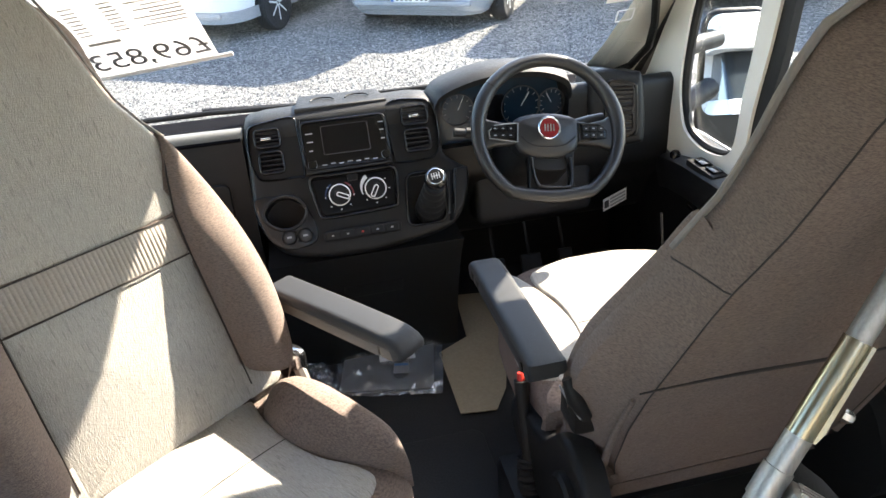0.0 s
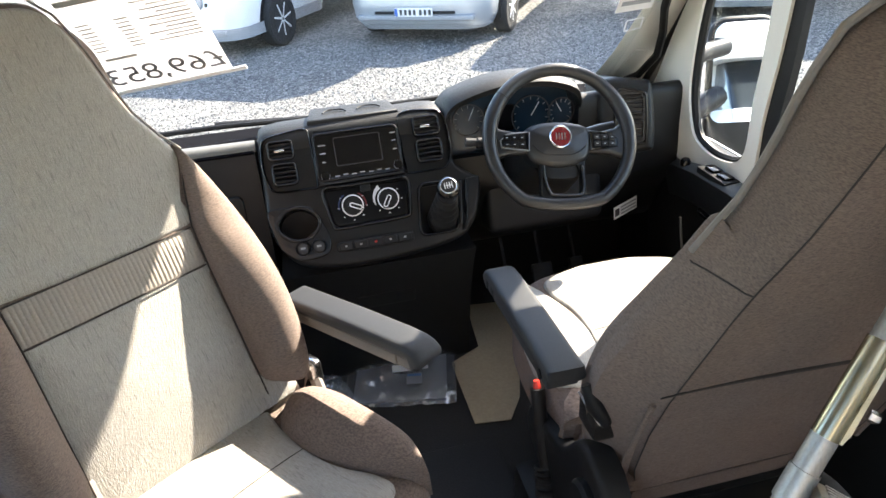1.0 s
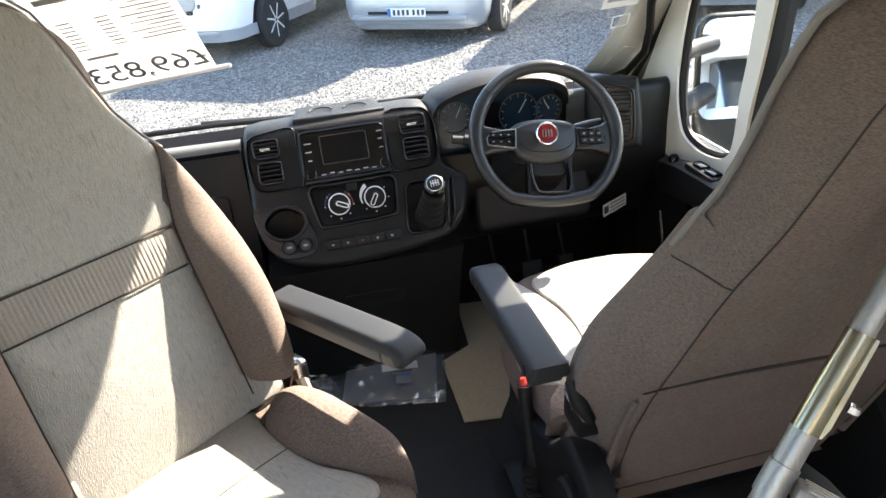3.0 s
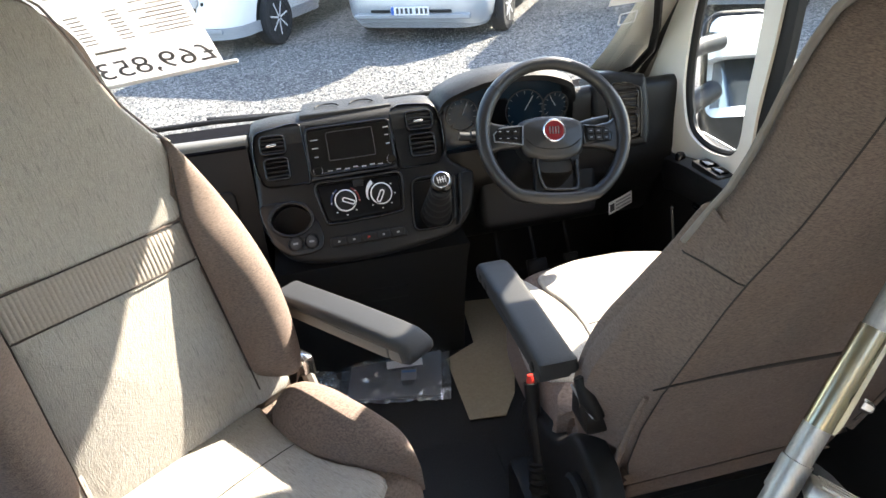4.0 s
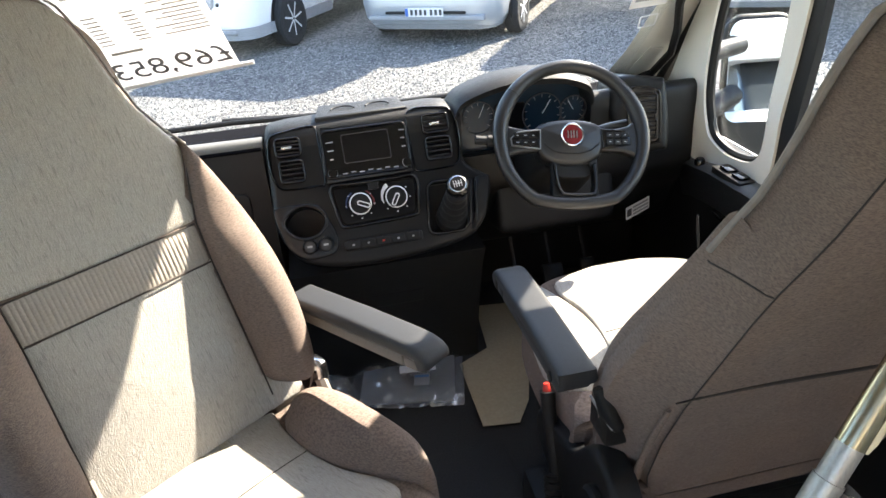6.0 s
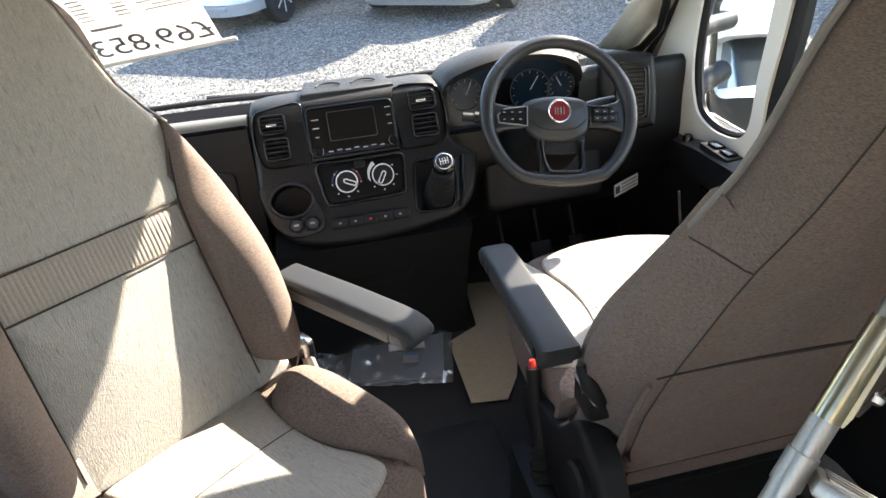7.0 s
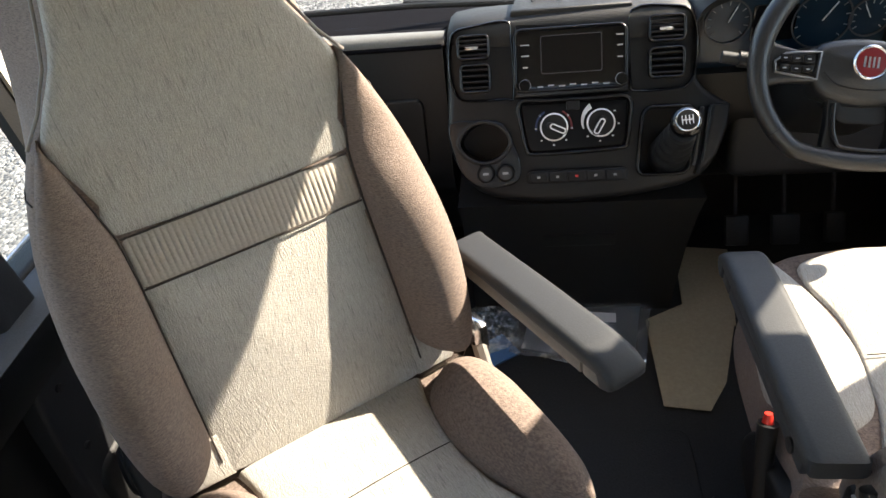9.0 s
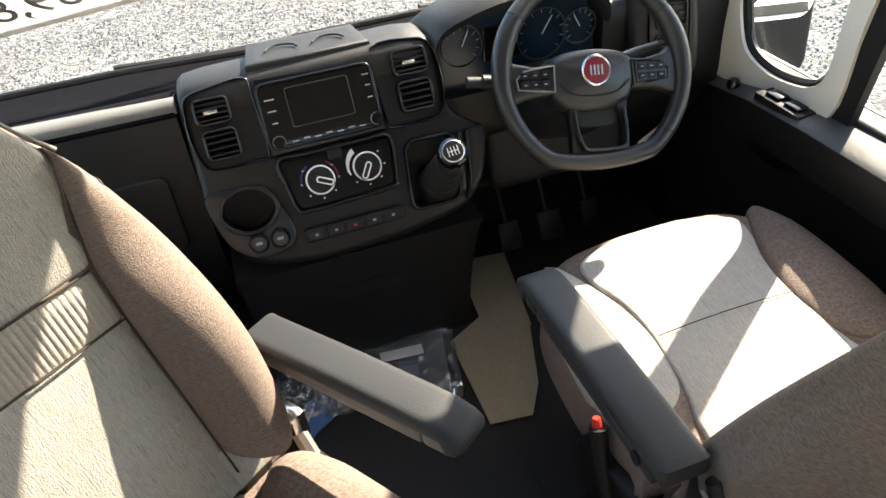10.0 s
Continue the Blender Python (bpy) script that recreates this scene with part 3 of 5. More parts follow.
holed_wall("wall_right", 1.10, -2.6, 0.60, -0.35, 1.95, -1.8, -0.55, 0.85, 1.65, "white side wall of the living space")
holed_wall("wall_left", -1.10, -2.6, 0.60, -0.35, 1.95, -1.7, -0.25, 0.80, 1.65, "white side wall of the living space")
wall("wall_rear", box(-1.12, 1.12, -2.66, -2.60, -0.35, 1.97), M_WALL, "cream rear wall of the living space")
for sx, nm in ((1, "wall_cab_right"), (-1, "wall_cab_left")):
    bm = box(min(sx * 0.985, sx * 1.12), max(sx * 0.985, sx * 1.12), 0.60, 0.66, -0.35, 1.95)
    box(min(sx * 0.985, sx * 1.12), max(sx * 0.985, sx * 1.12), 0.66, 1.50, 1.46, 1.95, bm=bm)
    wall(nm, bm, M_WALL, "cream lining beside the cab")
cab = thing("cabinet", "cream-fronted low cabinet behind the driver seat", "cabinet")
part("body", box(0.80, 1.07, 0.12, 0.58, 0.05, 0.62, 0.006), M_WALL, cab)
part("edge_trim", box(0.79, 1.07, 0.10, 0.13, 0.05, 0.64, 0.008), M_WOOD, cab, "rounded brown wooden edge")

# ---- dashboard ----
LEAN = radians(28.8)
SM = basis(Vector((0, 1.651, 0.519)), Vector((1, 0, 0)), Vector((0, math.sin(LEAN), math.cos(LEAN))), Vector((0, -math.cos(LEAN), math.sin(LEAN))))


def S(u, v, h=0.0):
    """The pose of a piece on the face of the centre stack: u across, v up the face, h proud of it."""
    return SM @ Matrix.Translation((u, v, h))


dash = thing("dashboard", "dark grey moulded plastic van dashboard under the windscreen", "dashboard")
P_LEFT = [(2.22, 0.60), (2.10, 0.66), (1.95, 0.750), (1.87, 0.775), (1.825, 0.770), (1.812, 0.745), (1.795, 0.66), (1.775, 0.52), (1.785, 0.44), (1.86, 0.33), (1.95, 0.20), (2.20, 0.12)]
P_RIGHT = [(2.22, 0.60), (2.10, 0.66), (1.95, 0.755), (1.88, 0.785), (1.855, 0.780), (1.845, 0.755), (1.845, 0.66), (1.84, 0.56), (1.87, 0.50), (1.93, 0.42), (2.0, 0.30), (2.20, 0.24)]


def profile_body(xs, prof, name, label):
    pr = smooth([(y, z, 0) for y, z in prof], 4, closed=False)
    rings = [[(x, p.x, p.y) for p in pr] for x in xs]
    return part(name, loft(rings), M_DASH, dash, label)


profile_body((-0.95, -0.26), P_LEFT, "passenger_section", "plain dark passenger dash section")
drv = profile_body((0.25, 0.95), P_RIGHT, "driver_section", "")
cut(drv, box(0.262, 0.632, 1.70, 1.93, 0.655, 0.95))
# padded lip, its sunlight put into a paler grey, a shade groove below it drawn as a dark tube, and the matt panel
# behind it
lip = []
for x, w in ((-0.94, 0.060), (-0.6, 0.052), (-0.40, 0.042), (-0.256, 0.030)):
    lip.append([(x, 1.8195, 0.766), (x, 1.8200, 0.776), (x, 1.8245, 0.784), (x, 1.833, 0.788), (x, 1.830 + w * 0.6, 0.7875), (x, 1.830 + w, 0.781), (x, 1.830 + w, 0.764)])
part("lip_strip", loft(lip), M_LIP_SUNLIT, dash, "padded lip along the dash edge, sunlight put into its pale grey", 50)
part("lip_groove", tube([(x, 1.8185, 0.7655) for x in (-0.93, -0.6, -0.262)], 0.0055, 6), M_FLOCK, dash)
back = [p for p in smooth([(y, z, 0) for y, z in P_LEFT], 4, closed=False) if 1.86 < p.x < 2.13 and p.y > 0.6]
part("defroster_panel", loft([[(x, p.x, p.y + 0.004) for p in back] + [(x, p.x, p.y - 0.006) for p in reversed(back)] for x in (-0.945, -0.262)]), M_FLOCK, dash, "matt black panel at the foot of the windscreen", 50)
part("shelf", box(-0.95, 0.95, 1.90, 2.16, 0.62, 0.715, 0.01), M_FLOCK, dash, "dark shelf below the windscreen")
# glovebox lid line
part("glovebox_lid", pad(rrect(0.58, 0.16, 0.02, 4), 0.02, 0.006, 0.0, basis(Vector((-0.60, 1.776, 0.585)), Vector((1, 0, 0)), Vector((0, 0.12, 0.99)).normalized(), Vector((0, -0.99, 0.12)).normalized())), M_DASH, dash, "flush glovebox lid")

# centre stack body
stack = [Vector(p) for p in ((-0.246, 0.312), (-0.18, 0.328), (0.0, 0.342), (0.18, 0.342), (0.228, 0.332), (0.244, 0.285), (0.246, 0.20), (0.290, 0.160), (0.308, 0.145), (0.300, 0.09), (0.268, 0.025), (0.20, -0.012), (0.0, -0.034), (-0.165, -0.018), (-0.228, 0.03), (-0.255, 0.10), (-0.254, 0.18), (-0.252, 0.25))]
bm = pad(smooth(stack, 5), 0.20, 0.016, 0.0, S(0, 0, -0.010))
centre = part("console_tower", bm, M_DASH, dash, "protruding centre console stack")
cupo = [Vector((-0.181 + 0.047 * math.cos(a) * (1.0 + 0.10 * abs(math.cos(a)) ** 6), 0.096 + 0.040 * math.sin(a))) for a in [2 * math.pi * k / 36 for k in range(36)]]
WELL = [Vector((p.x + 0.10 * (p.y - 0.083), p.y)) for p in rrect(0.096, 0.128, 0.016, 4, 0.182, 0.083)]
PODS = (([(-0.240, 0.300), (-0.228, 0.319), (-0.19, 0.326), (-0.128, 0.331), (-0.121, 0.30), (-0.119, 0.19), (-0.135, 0.184), (-0.212, 0.184), (-0.234, 0.20), (-0.244, 0.245)],
         ((-0.1945, 0.2865, 0.067, 0.050), (-0.1925, 0.2255, 0.064, 0.058))),
        ([(0.118, 0.336), (0.195, 0.338), (0.226, 0.326), (0.238, 0.28), (0.234, 0.215), (0.220, 0.190), (0.20, 0.185), (0.124, 0.185), (0.116, 0.20), (0.113, 0.26)],
         ((0.1820, 0.2985, 0.072, 0.052), (0.1815, 0.2340, 0.070, 0.061))))
cut(centre, slab(cupo, 0.14, S(0, 0, 0.05)))
cut(centre, slab(WELL, 0.12, S(0, 0, 0.05)))
for ring_, vents in PODS:
    for cu, cv, w, h in vents:
        cut(centre, slab(rrect(w, h, 0.012, 4, cu, cv), 0.11, S(0, 0, 0.05)))
# the top of the stack, running back towards the glass
pr = [(1.797, 0.76), (1.799, 0.790), (1.806, 0.808), (1.822, 0.8175), (1.90, 0.815), (2.0, 0.765), (2.0, 0.68), (1.797, 0.68)]
rings = []
for x, k in ((-0.250, 0.030), (-0.246, 0.018), (-0.232, 0.006), (-0.19, 0.0), (0.18, 0.0), (0.222, 0.006), (0.236, 0.018), (0.240, 0.030)):
    rings.append([(x, y + k * 0.4, z - (k if z > 0.70 else 0.0) + (0.0035 if x > -0.1 else -0.004)) for y, z in pr])
part("stack_roof", loft(rings), M_DASH_TOP, dash, "curved top of the centre stack", 50)
# the lower console, down to the floor
pr = [(1.66, 0.47), (1.70, 0.40), (1.76, 0.25), (1.80, 0.10), (1.82, 0.0), (2.2, 0.0), (2.2, 0.47)]
part("lower_console", loft([[(x, y, z) for y, z in pr] for x in (-0.245, 0.27)]), M_BLACK, dash, "black lower console")
part("ashtray_lid", pad(rrect(0.17, 0.06, 0.008), 0.012, 0.004, 0.0, basis(Vector((0.02, 1.735, 0.31)), Vector((1, 0, 0)), Vector((0, -0.38, 0.92)).normalized(), Vector((0, -0.92, -0.38)).normalized())), M_BLACK, dash, "flush storage lid")

# upper tray with a document clip
tray = [Vector(p) for p in ((-0.118, 0.0), (0.118, 0.0), (0.105, 0.10), (-0.105, 0.10))]
TM = basis(Vector((0, 1.822, 0.826)), Vector((1, 0, 0)), Vector((0, 0.97, 0.02)).normalized(), Vector((0, -0.02, 0.97)).normalized())
part("tray_lid", pad(tray, 0.02, 0.006, 0.0, TM), M_DASH_TOP, dash, "raised ribbed lid on the dash top")
for k in (-1, 1):
    part("clip", tube([TM @ Vector((k * 0.045 + 0.03 * math.cos(a), 0.035 + 0.022 * math.sin(a), 0.004)) for a in [math.pi * j / 8 for j in range(9)]], 0.0022, 6), M_DASH_TOP, dash)


def vent(c, w, h, parent, tab=False, slats=4):
    """A shallow air vent with a glossy rounded rim; c is the pose of its middle."""
    rim = part("vent_rim", bezel(rrect(w, h, 0.012, 5), 0.0055, 0.0045, c, 0.012), M_GLOSS, parent, "glossy black rim", 60)
    inn = rrect(w - 0.008, h - 0.008, 0.008, 4)
    part("vent_well", loft([[c @ Vector((p.x * k, p.y * k, z)) for p in inn] for z, k in ((0.0, 1.0), (-0.034, 0.94), (-0.0345, 0.02))], cap=False), M_BLACK, rim)
    ih, iw = h - 0.011, (w - 0.011) / 2
    for k in range(slats):
        y = -ih / 2 + ih * (k + 0.5) / slats
        part("slat", box(-iw, iw, -0.0016, 0.0016, -0.018, 0.0015, 0.0008, c @ Matrix.Translation((0, y, 0)) @ pose(0, 0, 0, 24, 0, 0), seg=1), M_DASH, rim)
    for x in (-0.3, 0.05, 0.4):
        part("vane", box(x * iw - 0.0008, x * iw + 0.0008, -ih / 2, ih / 2, -0.028, -0.019, 0, c), M_BLACK, rim)
    if tab:
        part("vent_tab", box(-0.013, 0.013, -0.0035, 0.0035, 0.0, 0.007, 0.0025, c @ Matrix.Translation((-0.003, -0.002, 0))), M_CHROME, rim, "bright adjusting tab")
    return rim


for ring_, vents in PODS:
    edge = smooth([Vector(p) for p in ring_], 4)
    pod = part("vent_pod", pad(edge, 0.020, 0.007, 0.0, S(0, 0, 0.006), steps=5), M_PANEL, dash, "satin panel with two stacked air vents")
    for cu, cv, w, h in vents:
        cut(pod, slab(rrect(w - 0.003, h - 0.003, 0.011, 4, cu, cv), 0.10, S(0, 0, 0.05)))
    part("pod_edge", bezel(inset(edge, -0.004), 0.0045, 0.006, S(0, 0, -0.002), 0.012), M_GLOSS, pod, "glossy outer edge", 60)
    for k, (cu, cv, w, h) in enumerate(vents):
        vent(S(cu, cv, 0.006), w, h, pod, k == 0)
# raised field round the radio
field = [Vector(p) for p in ((-0.113, 0.326), (-0.06, 0.331), (0.0, 0.333), (0.06, 0.333), (0.106, 0.331), (0.109, 0.19), (0.109, 0.182), (-0.114, 0.180), (-0.116, 0.19))]
part("radio_surround", pad(field, 0.02, 0.006, 0.0, S(0, 0, 0.002)), M_PANEL, dash, "satin field round the radio")

# radio
radio = part("radio", pad(rrect(0.216, 0.118, 0.014, 5), 0.03, 0.005, 0.0, S(-0.004, 0.253, 0.012)), M_GLOSS, dash, "gloss black touch screen radio, switched off")
part("radio_bezel", bezel(rrect(0.222, 0.124, 0.018, 6, -0.004, 0.253), 0.006, 0.0045, S(0, 0, 0.012)), M_GLOSS, radio, "glossy rounded edge", 60)
part("screen", slab(rrect(0.116, 0.070, 0.004, 3), 0.004, S(-0.002, 0.262, 0.0145)), M_SCREEN, radio, "dark touch screen")
part("screen_edge", frame_ring(rrect(0.119, 0.073, 0.005, 3), rrect(0.1165, 0.0705, 0.004, 3), 0.003, S(-0.002, 0.262, 0.0150)), M_DARK_MARK, radio, "", 60)
for u, v in ((-0.094, 0.205), (0.094, 0.208)):
    part("knob", lathe([(0.011, 0), (0.011, 0.010), (0.0095, 0.012), (0.0, 0.0122)], 20, S(u, v, 0.012)), M_GLOSS, radio)
    part("knob_ring", lathe([(0.0118, 0), (0.0118, 0.003), (0.0112, 0.0035)], 20, S(u, v, 0.012)), M_GREY_MARK, radio)
for k, (u, v, w) in enumerate([(-0.092, 0.283, 0.018), (-0.092, 0.262, 0.016), (-0.092, 0.240, 0.010), (0.092, 0.292, 0.014), (0.092, 0.272, 0.010), (0.092, 0.250, 0.010)] + [(-0.064 + 0.0215 * j, 0.201 + 0.002 * (j % 2), 0.012) for j in range(7)]):
    part("button_mark", box(u - w / 2, u + w / 2, v - 0.0013, v + 0.0013, 0.012, 0.0133, 0.0, SM), M_GREY_MARK, radio)

# heating panel
clim = [Vector(p) for p in ((-0.104, 0.170), (-0.05, 0.171), (0.05, 0.171), (0.107, 0.169), (0.107, 0.12), (0.103, 0.088), (0.092, 0.076), (0.0, 0.072), (-0.080, 0.071), (-0.092, 0.080), (-0.100, 0.12))]
heat = part("heating_panel", pad(clim, 0.02, 0.006, 0.0, S(0, 0, 0.004)), M_HEAT, dash, "black heating panel with two dials")
part("heating_surround", bezel(inset(smooth(clim, 4), -0.007), 0.008, 0.006, S(0, 0, 0.004)), M_PANEL, heat, "raised satin edge", 60)
for a0, a1, mt_ in ((-10, 60, M_RED_DIM), (120, 190, M_BLUE_DIM)):
    bm = loft([[S(-0.039, 0.121, 0.0052) @ Vector((r * math.cos(radians(a)), r * math.sin(radians(a)), 0)) for r in (0.0335, 0.0375)] for a in range(a0, a1 + 1, 10)], cap=False, closed=False)
    part("temperature_arc", bm, mt_, heat, "faint coloured temperature arc")
for u, v, ang in ((-0.039, 0.121, -25), (0.053, 0.125, 240)):
    c = S(u, v, 0.004)
    dial = part("dial", lathe([(0.027, 0), (0.0265, 0.012), (0.025, 0.016), (0.0, 0.0165)], 28, c), M_BLACK, heat, "round heater dial")
    part("dial_ring", lathe([(0.0258, 0.0125), (0.0280, 0.0125), (0.0280, 0.0155), (0.0252, 0.0172), (0.0248, 0.0160)], 32, c), M_WHITE_MARK, dial, "white ring")
    p = c @ pose(0, 0, 0, 0, 0, ang)
    part("dial_grip", pad(rrect(0.042, 0.014, 0.0065, 4, 0.006), 0.02, 0.003, 0.0, p @ Matrix.Translation((0, 0, 0.026))), M_BLACK, dial)
    part("pointer", frame_ring(rrect(0.034, 0.012, 0.0058, 4, 0.008), rrect(0.028, 0.0068, 0.0032, 4, 0.008), 0.002, p @ Matrix.Translation((0, 0, 0.0275))), M_WHITE_MARK, dial, "white pointer outline", 60)
    for j in range(7):
        a = radians(140 + j * 43)
        part("tick", box(0.036 * math.cos(a) - 0.0018, 0.036 * math.cos(a) + 0.0018, 0.036 * math.sin(a) - 0.0014, 0.036 * math.sin(a) + 0.0014, 0.0, 0.0012, 0.0, c), M_WHITE_MARK, dial)
arc = [radians(a) for a in range(118, 205, 8)]
bm = loft([[S(0.053, 0.125, 0.0052) @ Vector((r * math.cos(a), r * math.sin(a), 0)) for r in (0.033, 0.044 - 0.006 * (a - arc[0]))] for a in arc], cap=False, closed=False)
part("fan_arc", bm, M_WHITE_MARK, heat, "white fan speed wedge")
part("rear_button", pad(rrect(0.026, 0.020, 0.003), 0.006, 0.002, 0.0, S(0.0, 0.163, 0.008)), M_DASH, heat)

# cup holder, sockets, switch strip
cupl = [Vector((-0.181 + 0.055 * math.cos(a) * (1.0 + 0.06 * abs(math.cos(a)) ** 6), 0.096 + 0.047 * math.sin(a))) for a in [2 * math.pi * k / 36 for k in range(36)]]
plate_ = part("cup_plate", pad(smooth([Vector(p) for p in ((-0.252, 0.136), (-0.20, 0.143), (-0.145, 0.136), (-0.124, 0.10), (-0.108, 0.055), (-0.112, 0.018), (-0.14, 0.004), (-0.19, 0.004), (-0.226, 0.03), (-0.243, 0.07))], 4), 0.012, 0.004, 0.0, S(0, 0, 0.0)), M_PANEL, dash, "satin plate with the cup holder and sockets")
cut(plate_, slab(cupo, 0.14, S(0, 0, 0.05)))
part("cup_rim", bezel(cupl, 0.009, 0.004, S(0, 0, 0.0), 0.015), M_PANEL, dash, "rim of the cup holder", 60)
cup_liner = [[S(0, 0, h) @ Vector((-0.181 + (p.x + 0.181) * k, 0.098 + (p.y - 0.098) * k, 0)) for p in cupo] for h, k in ((-0.002, 0.995), (-0.075, 0.93), (-0.078, 0.5), (-0.078, 0.02))]
part("cup_well", loft(cup_liner, cap=False), M_BLACK, dash, "empty dark cup holder")
for u in (-0.179, -0.139):
    so = part("socket", lathe([(0.0185, 0), (0.0185, 0.006), (0.0165, 0.009), (0.0155, 0.007), (0.0, 0.0075)], 24, S(u, 0.033, 0.006)), M_DASH, dash, "round dark power socket")
    part("socket_cap", lathe([(0.0135, 0.006), (0.013, 0.011), (0.0, 0.0118)], 20, S(u, 0.033, 0.006)), M_ARM, so, "blue-grey cap")
    part("socket_print", box(u - 0.006, u + 0.006, 0.031, 0.036, 0.0176, 0.0182, 0, SM), M_GREY_MARK, so)
strip = part("switch_strip", pad(rrect(0.20, 0.026, 0.008, 4, 0.005, 0.021), 0.014, 0.003, 0.0, S(0, 0, 0.010)), M_BLACK, dash, "strip of flat rocker switches")
for k in range(5):
    u = -0.072 + 0.038 * k
    part("rocker", box(u - 0.017, u + 0.017, 0.011, 0.031, 0.009, 0.013, 0.0015, SM, seg=1), M_BLACK, strip)
    part("symbol", box(u - 0.003, u + 0.003, 0.019, 0.0235, 0.013, 0.0136, 0, SM), (M_RED if k == 2 else M_GREY_MARK), strip)

# gear lever in its recess
WELL_OUT = inset(WELL, -0.007)
part("gear_surround", bezel(WELL_OUT, 0.008, 0.008, S(0, 0, -0.006), 0.04), M_PANEL, dash, "raised moulding round the gear lever", 60)
side = [Vector(p) for p in ((0.268, 0.149), (0.303, 0.149), (0.296, 0.10), (0.278, 0.052), (0.252, 0.022), (0.236, 0.014), (0.250, 0.06))]
part("gear_cheek", pad(side, 0.03, 0.008, 0.0, S(0, 0, 0.006)), M_DASH, dash, "smooth panel beside the gear lever")
for u, w in ((0.2415, 0.010), (0.2575, 0.008)):
    part("gear_rib", pad(rrect(w, 0.118, 0.0035, 4), 0.03, 0.0035, 0.0, S(u, 0.088, 0.006) @ pose(0, 0, 0, 0, 0, -8)), M_PANEL, dash, "upright rib beside the gear lever")
gear = thing("gear_lever", "short black gear lever with a silver-topped knob on the dash", "gear lever")
GA, GB = SM @ Vector((0.192, 0.050, -0.035)), Vector((0.188, 1.582, 0.688))
ax = (GB - GA).normalized()
bm = tube([GA + (GB - GA) * t for t in [k / 24 for k in range(22)]], lambda t: 0.041 - 0.017 * t + 0.0020 * math.sin(t * 34), 20)
part("gaiter", bm, M_WHEEL, gear, "pleated black leather gaiter")
gq = Vector((0, 0, 1)).rotation_difference(Vector((-0.12, -0.72, 0.68)).normalized()).to_matrix().to_4x4()
KM = Matrix.Translation(GB) @ gq
part("knob", lathe([(0.012, -0.05), (0.017, -0.035), (0.019, -0.015), (0.0265, 0.0), (0.0285, 0.011), (0.0255, 0.021), (0.018, 0.027), (0.0, 0.028)], 28, KM), M_GLOSS, gear, "round glossy black knob")
part("collar", lathe([(0.020, -0.040), (0.022, -0.034), (0.020, -0.028)], 24, KM), M_CHROME, gear, "bright collar")
cap = part("cap", lathe([(0.0205, 0.0225), (0.0200, 0.0285), (0.0185, 0.0295), (0.0, 0.0298)], 28, KM), M_CHROME, gear, "silver ring and shift pattern cap")
part("pattern_plate", lathe([(0.0180, 0.0290), (0.0176, 0.0304), (0.0, 0.0305)], 28, KM), M_BLACK, cap)
for x in (-0.009, -0.003, 0.003, 0.009):
    part("pattern_line", box(x - 0.0008, x + 0.0008, -0.008, 0.008, 0.0304, 0.0310, 0, KM), M_WHITE_MARK, cap)
part("pattern_line", box(-0.009, 0.009, -0.0008, 0.0008, 0.0304, 0.0311, 0, KM), M_WHITE_MARK, cap)

# instrument binnacle
hood = [(0.236, 0.79, 1.80), (0.262, 0.825, 1.80), (0.35, 0.856, 1.79), (0.44, 0.866, 1.785), (0.53, 0.858, 1.785), (0.600, 0.828, 1.79), (0.618, 0.785, 1.80)]
hp = smooth([(x, z, y) for x, z, y in hood], 5, closed=False)
rings = [[(p.x, p.z + dy, p.y + dz - max(0.0, 0.10 * (dy - 0.05))) for p in hp] for dy, dz in ((0.03, -0.022), (0.0, -0.016), (-0.008, 0.0), (0.01, 0.012), (0.12, 0.012), (0.26, -0.05))]
part("binnacle_hood", loft(rings, cap=False, closed=False), M_DASH_TOP, dash, "curved hood over the instruments")
face = [(p.x, p.y - 0.005) for p in hp] + [(0.635, 0.62), (0.25, 0.62)]
FM = basis(Vector((0, 1.875, 0.0)), Vector((1, 0, 0)), Vector((0, 0.0, 1.0)), Vector((0, -1.0, 0.0)))
part("instrument_face", slab(face, 0.01, FM), M_CLUSTER, dash, "unlit blue-black instrument face")
for x, z, r, a in ((0.318, 0.752, 0.046, 65), (0.500, 0.742, 0.058, 58), (0.590, 0.742, 0.040, 120)):
    d = part("gauge", frame_ring(circle(r, 36, x, z), circle(r - 0.003, 36, x, z), 0.004, FM, z=0.004), M_DARK_MARK, dash, "round gauge", 60)
    for k in range(11):
        b_ = radians(-40 + 26 * k)
        c_ = FM @ pose(x + (r - 0.009) * math.cos(b_), z + (r - 0.009) * math.sin(b_), 0, 0, 0, math.degrees(b_))
        part("gauge_mark", box(-0.004, 0.004, -0.0007, 0.0007, 0.0, 0.002, 0, c_), M_GREY_MARK, d)
    part("needle", box(0, r * 0.75, -0.0010, 0.0010, 0.003, 0.005, 0, FM @ pose(x, z, 0, 0, 0, a)), M_WHITE_MARK, d)
part("cluster_screen", pad(rrect(0.085, 0.075, 0.006, 3, 0.408, 0.745), 0.004, 0.001, 0.0, FM @ Matrix.Translation((0, 0, 0.003))), M_SCREEN, dash, "dark display between the gauges")
part("binnacle_side", loft([[(p.x, 1.80, p.y - 0.004) for p in hp], [(p.x * 0.94 + 0.03, 1.875, p.y * 0.97 + 0.012) for p in hp]], cap=False, closed=False), M_DASH, dash)

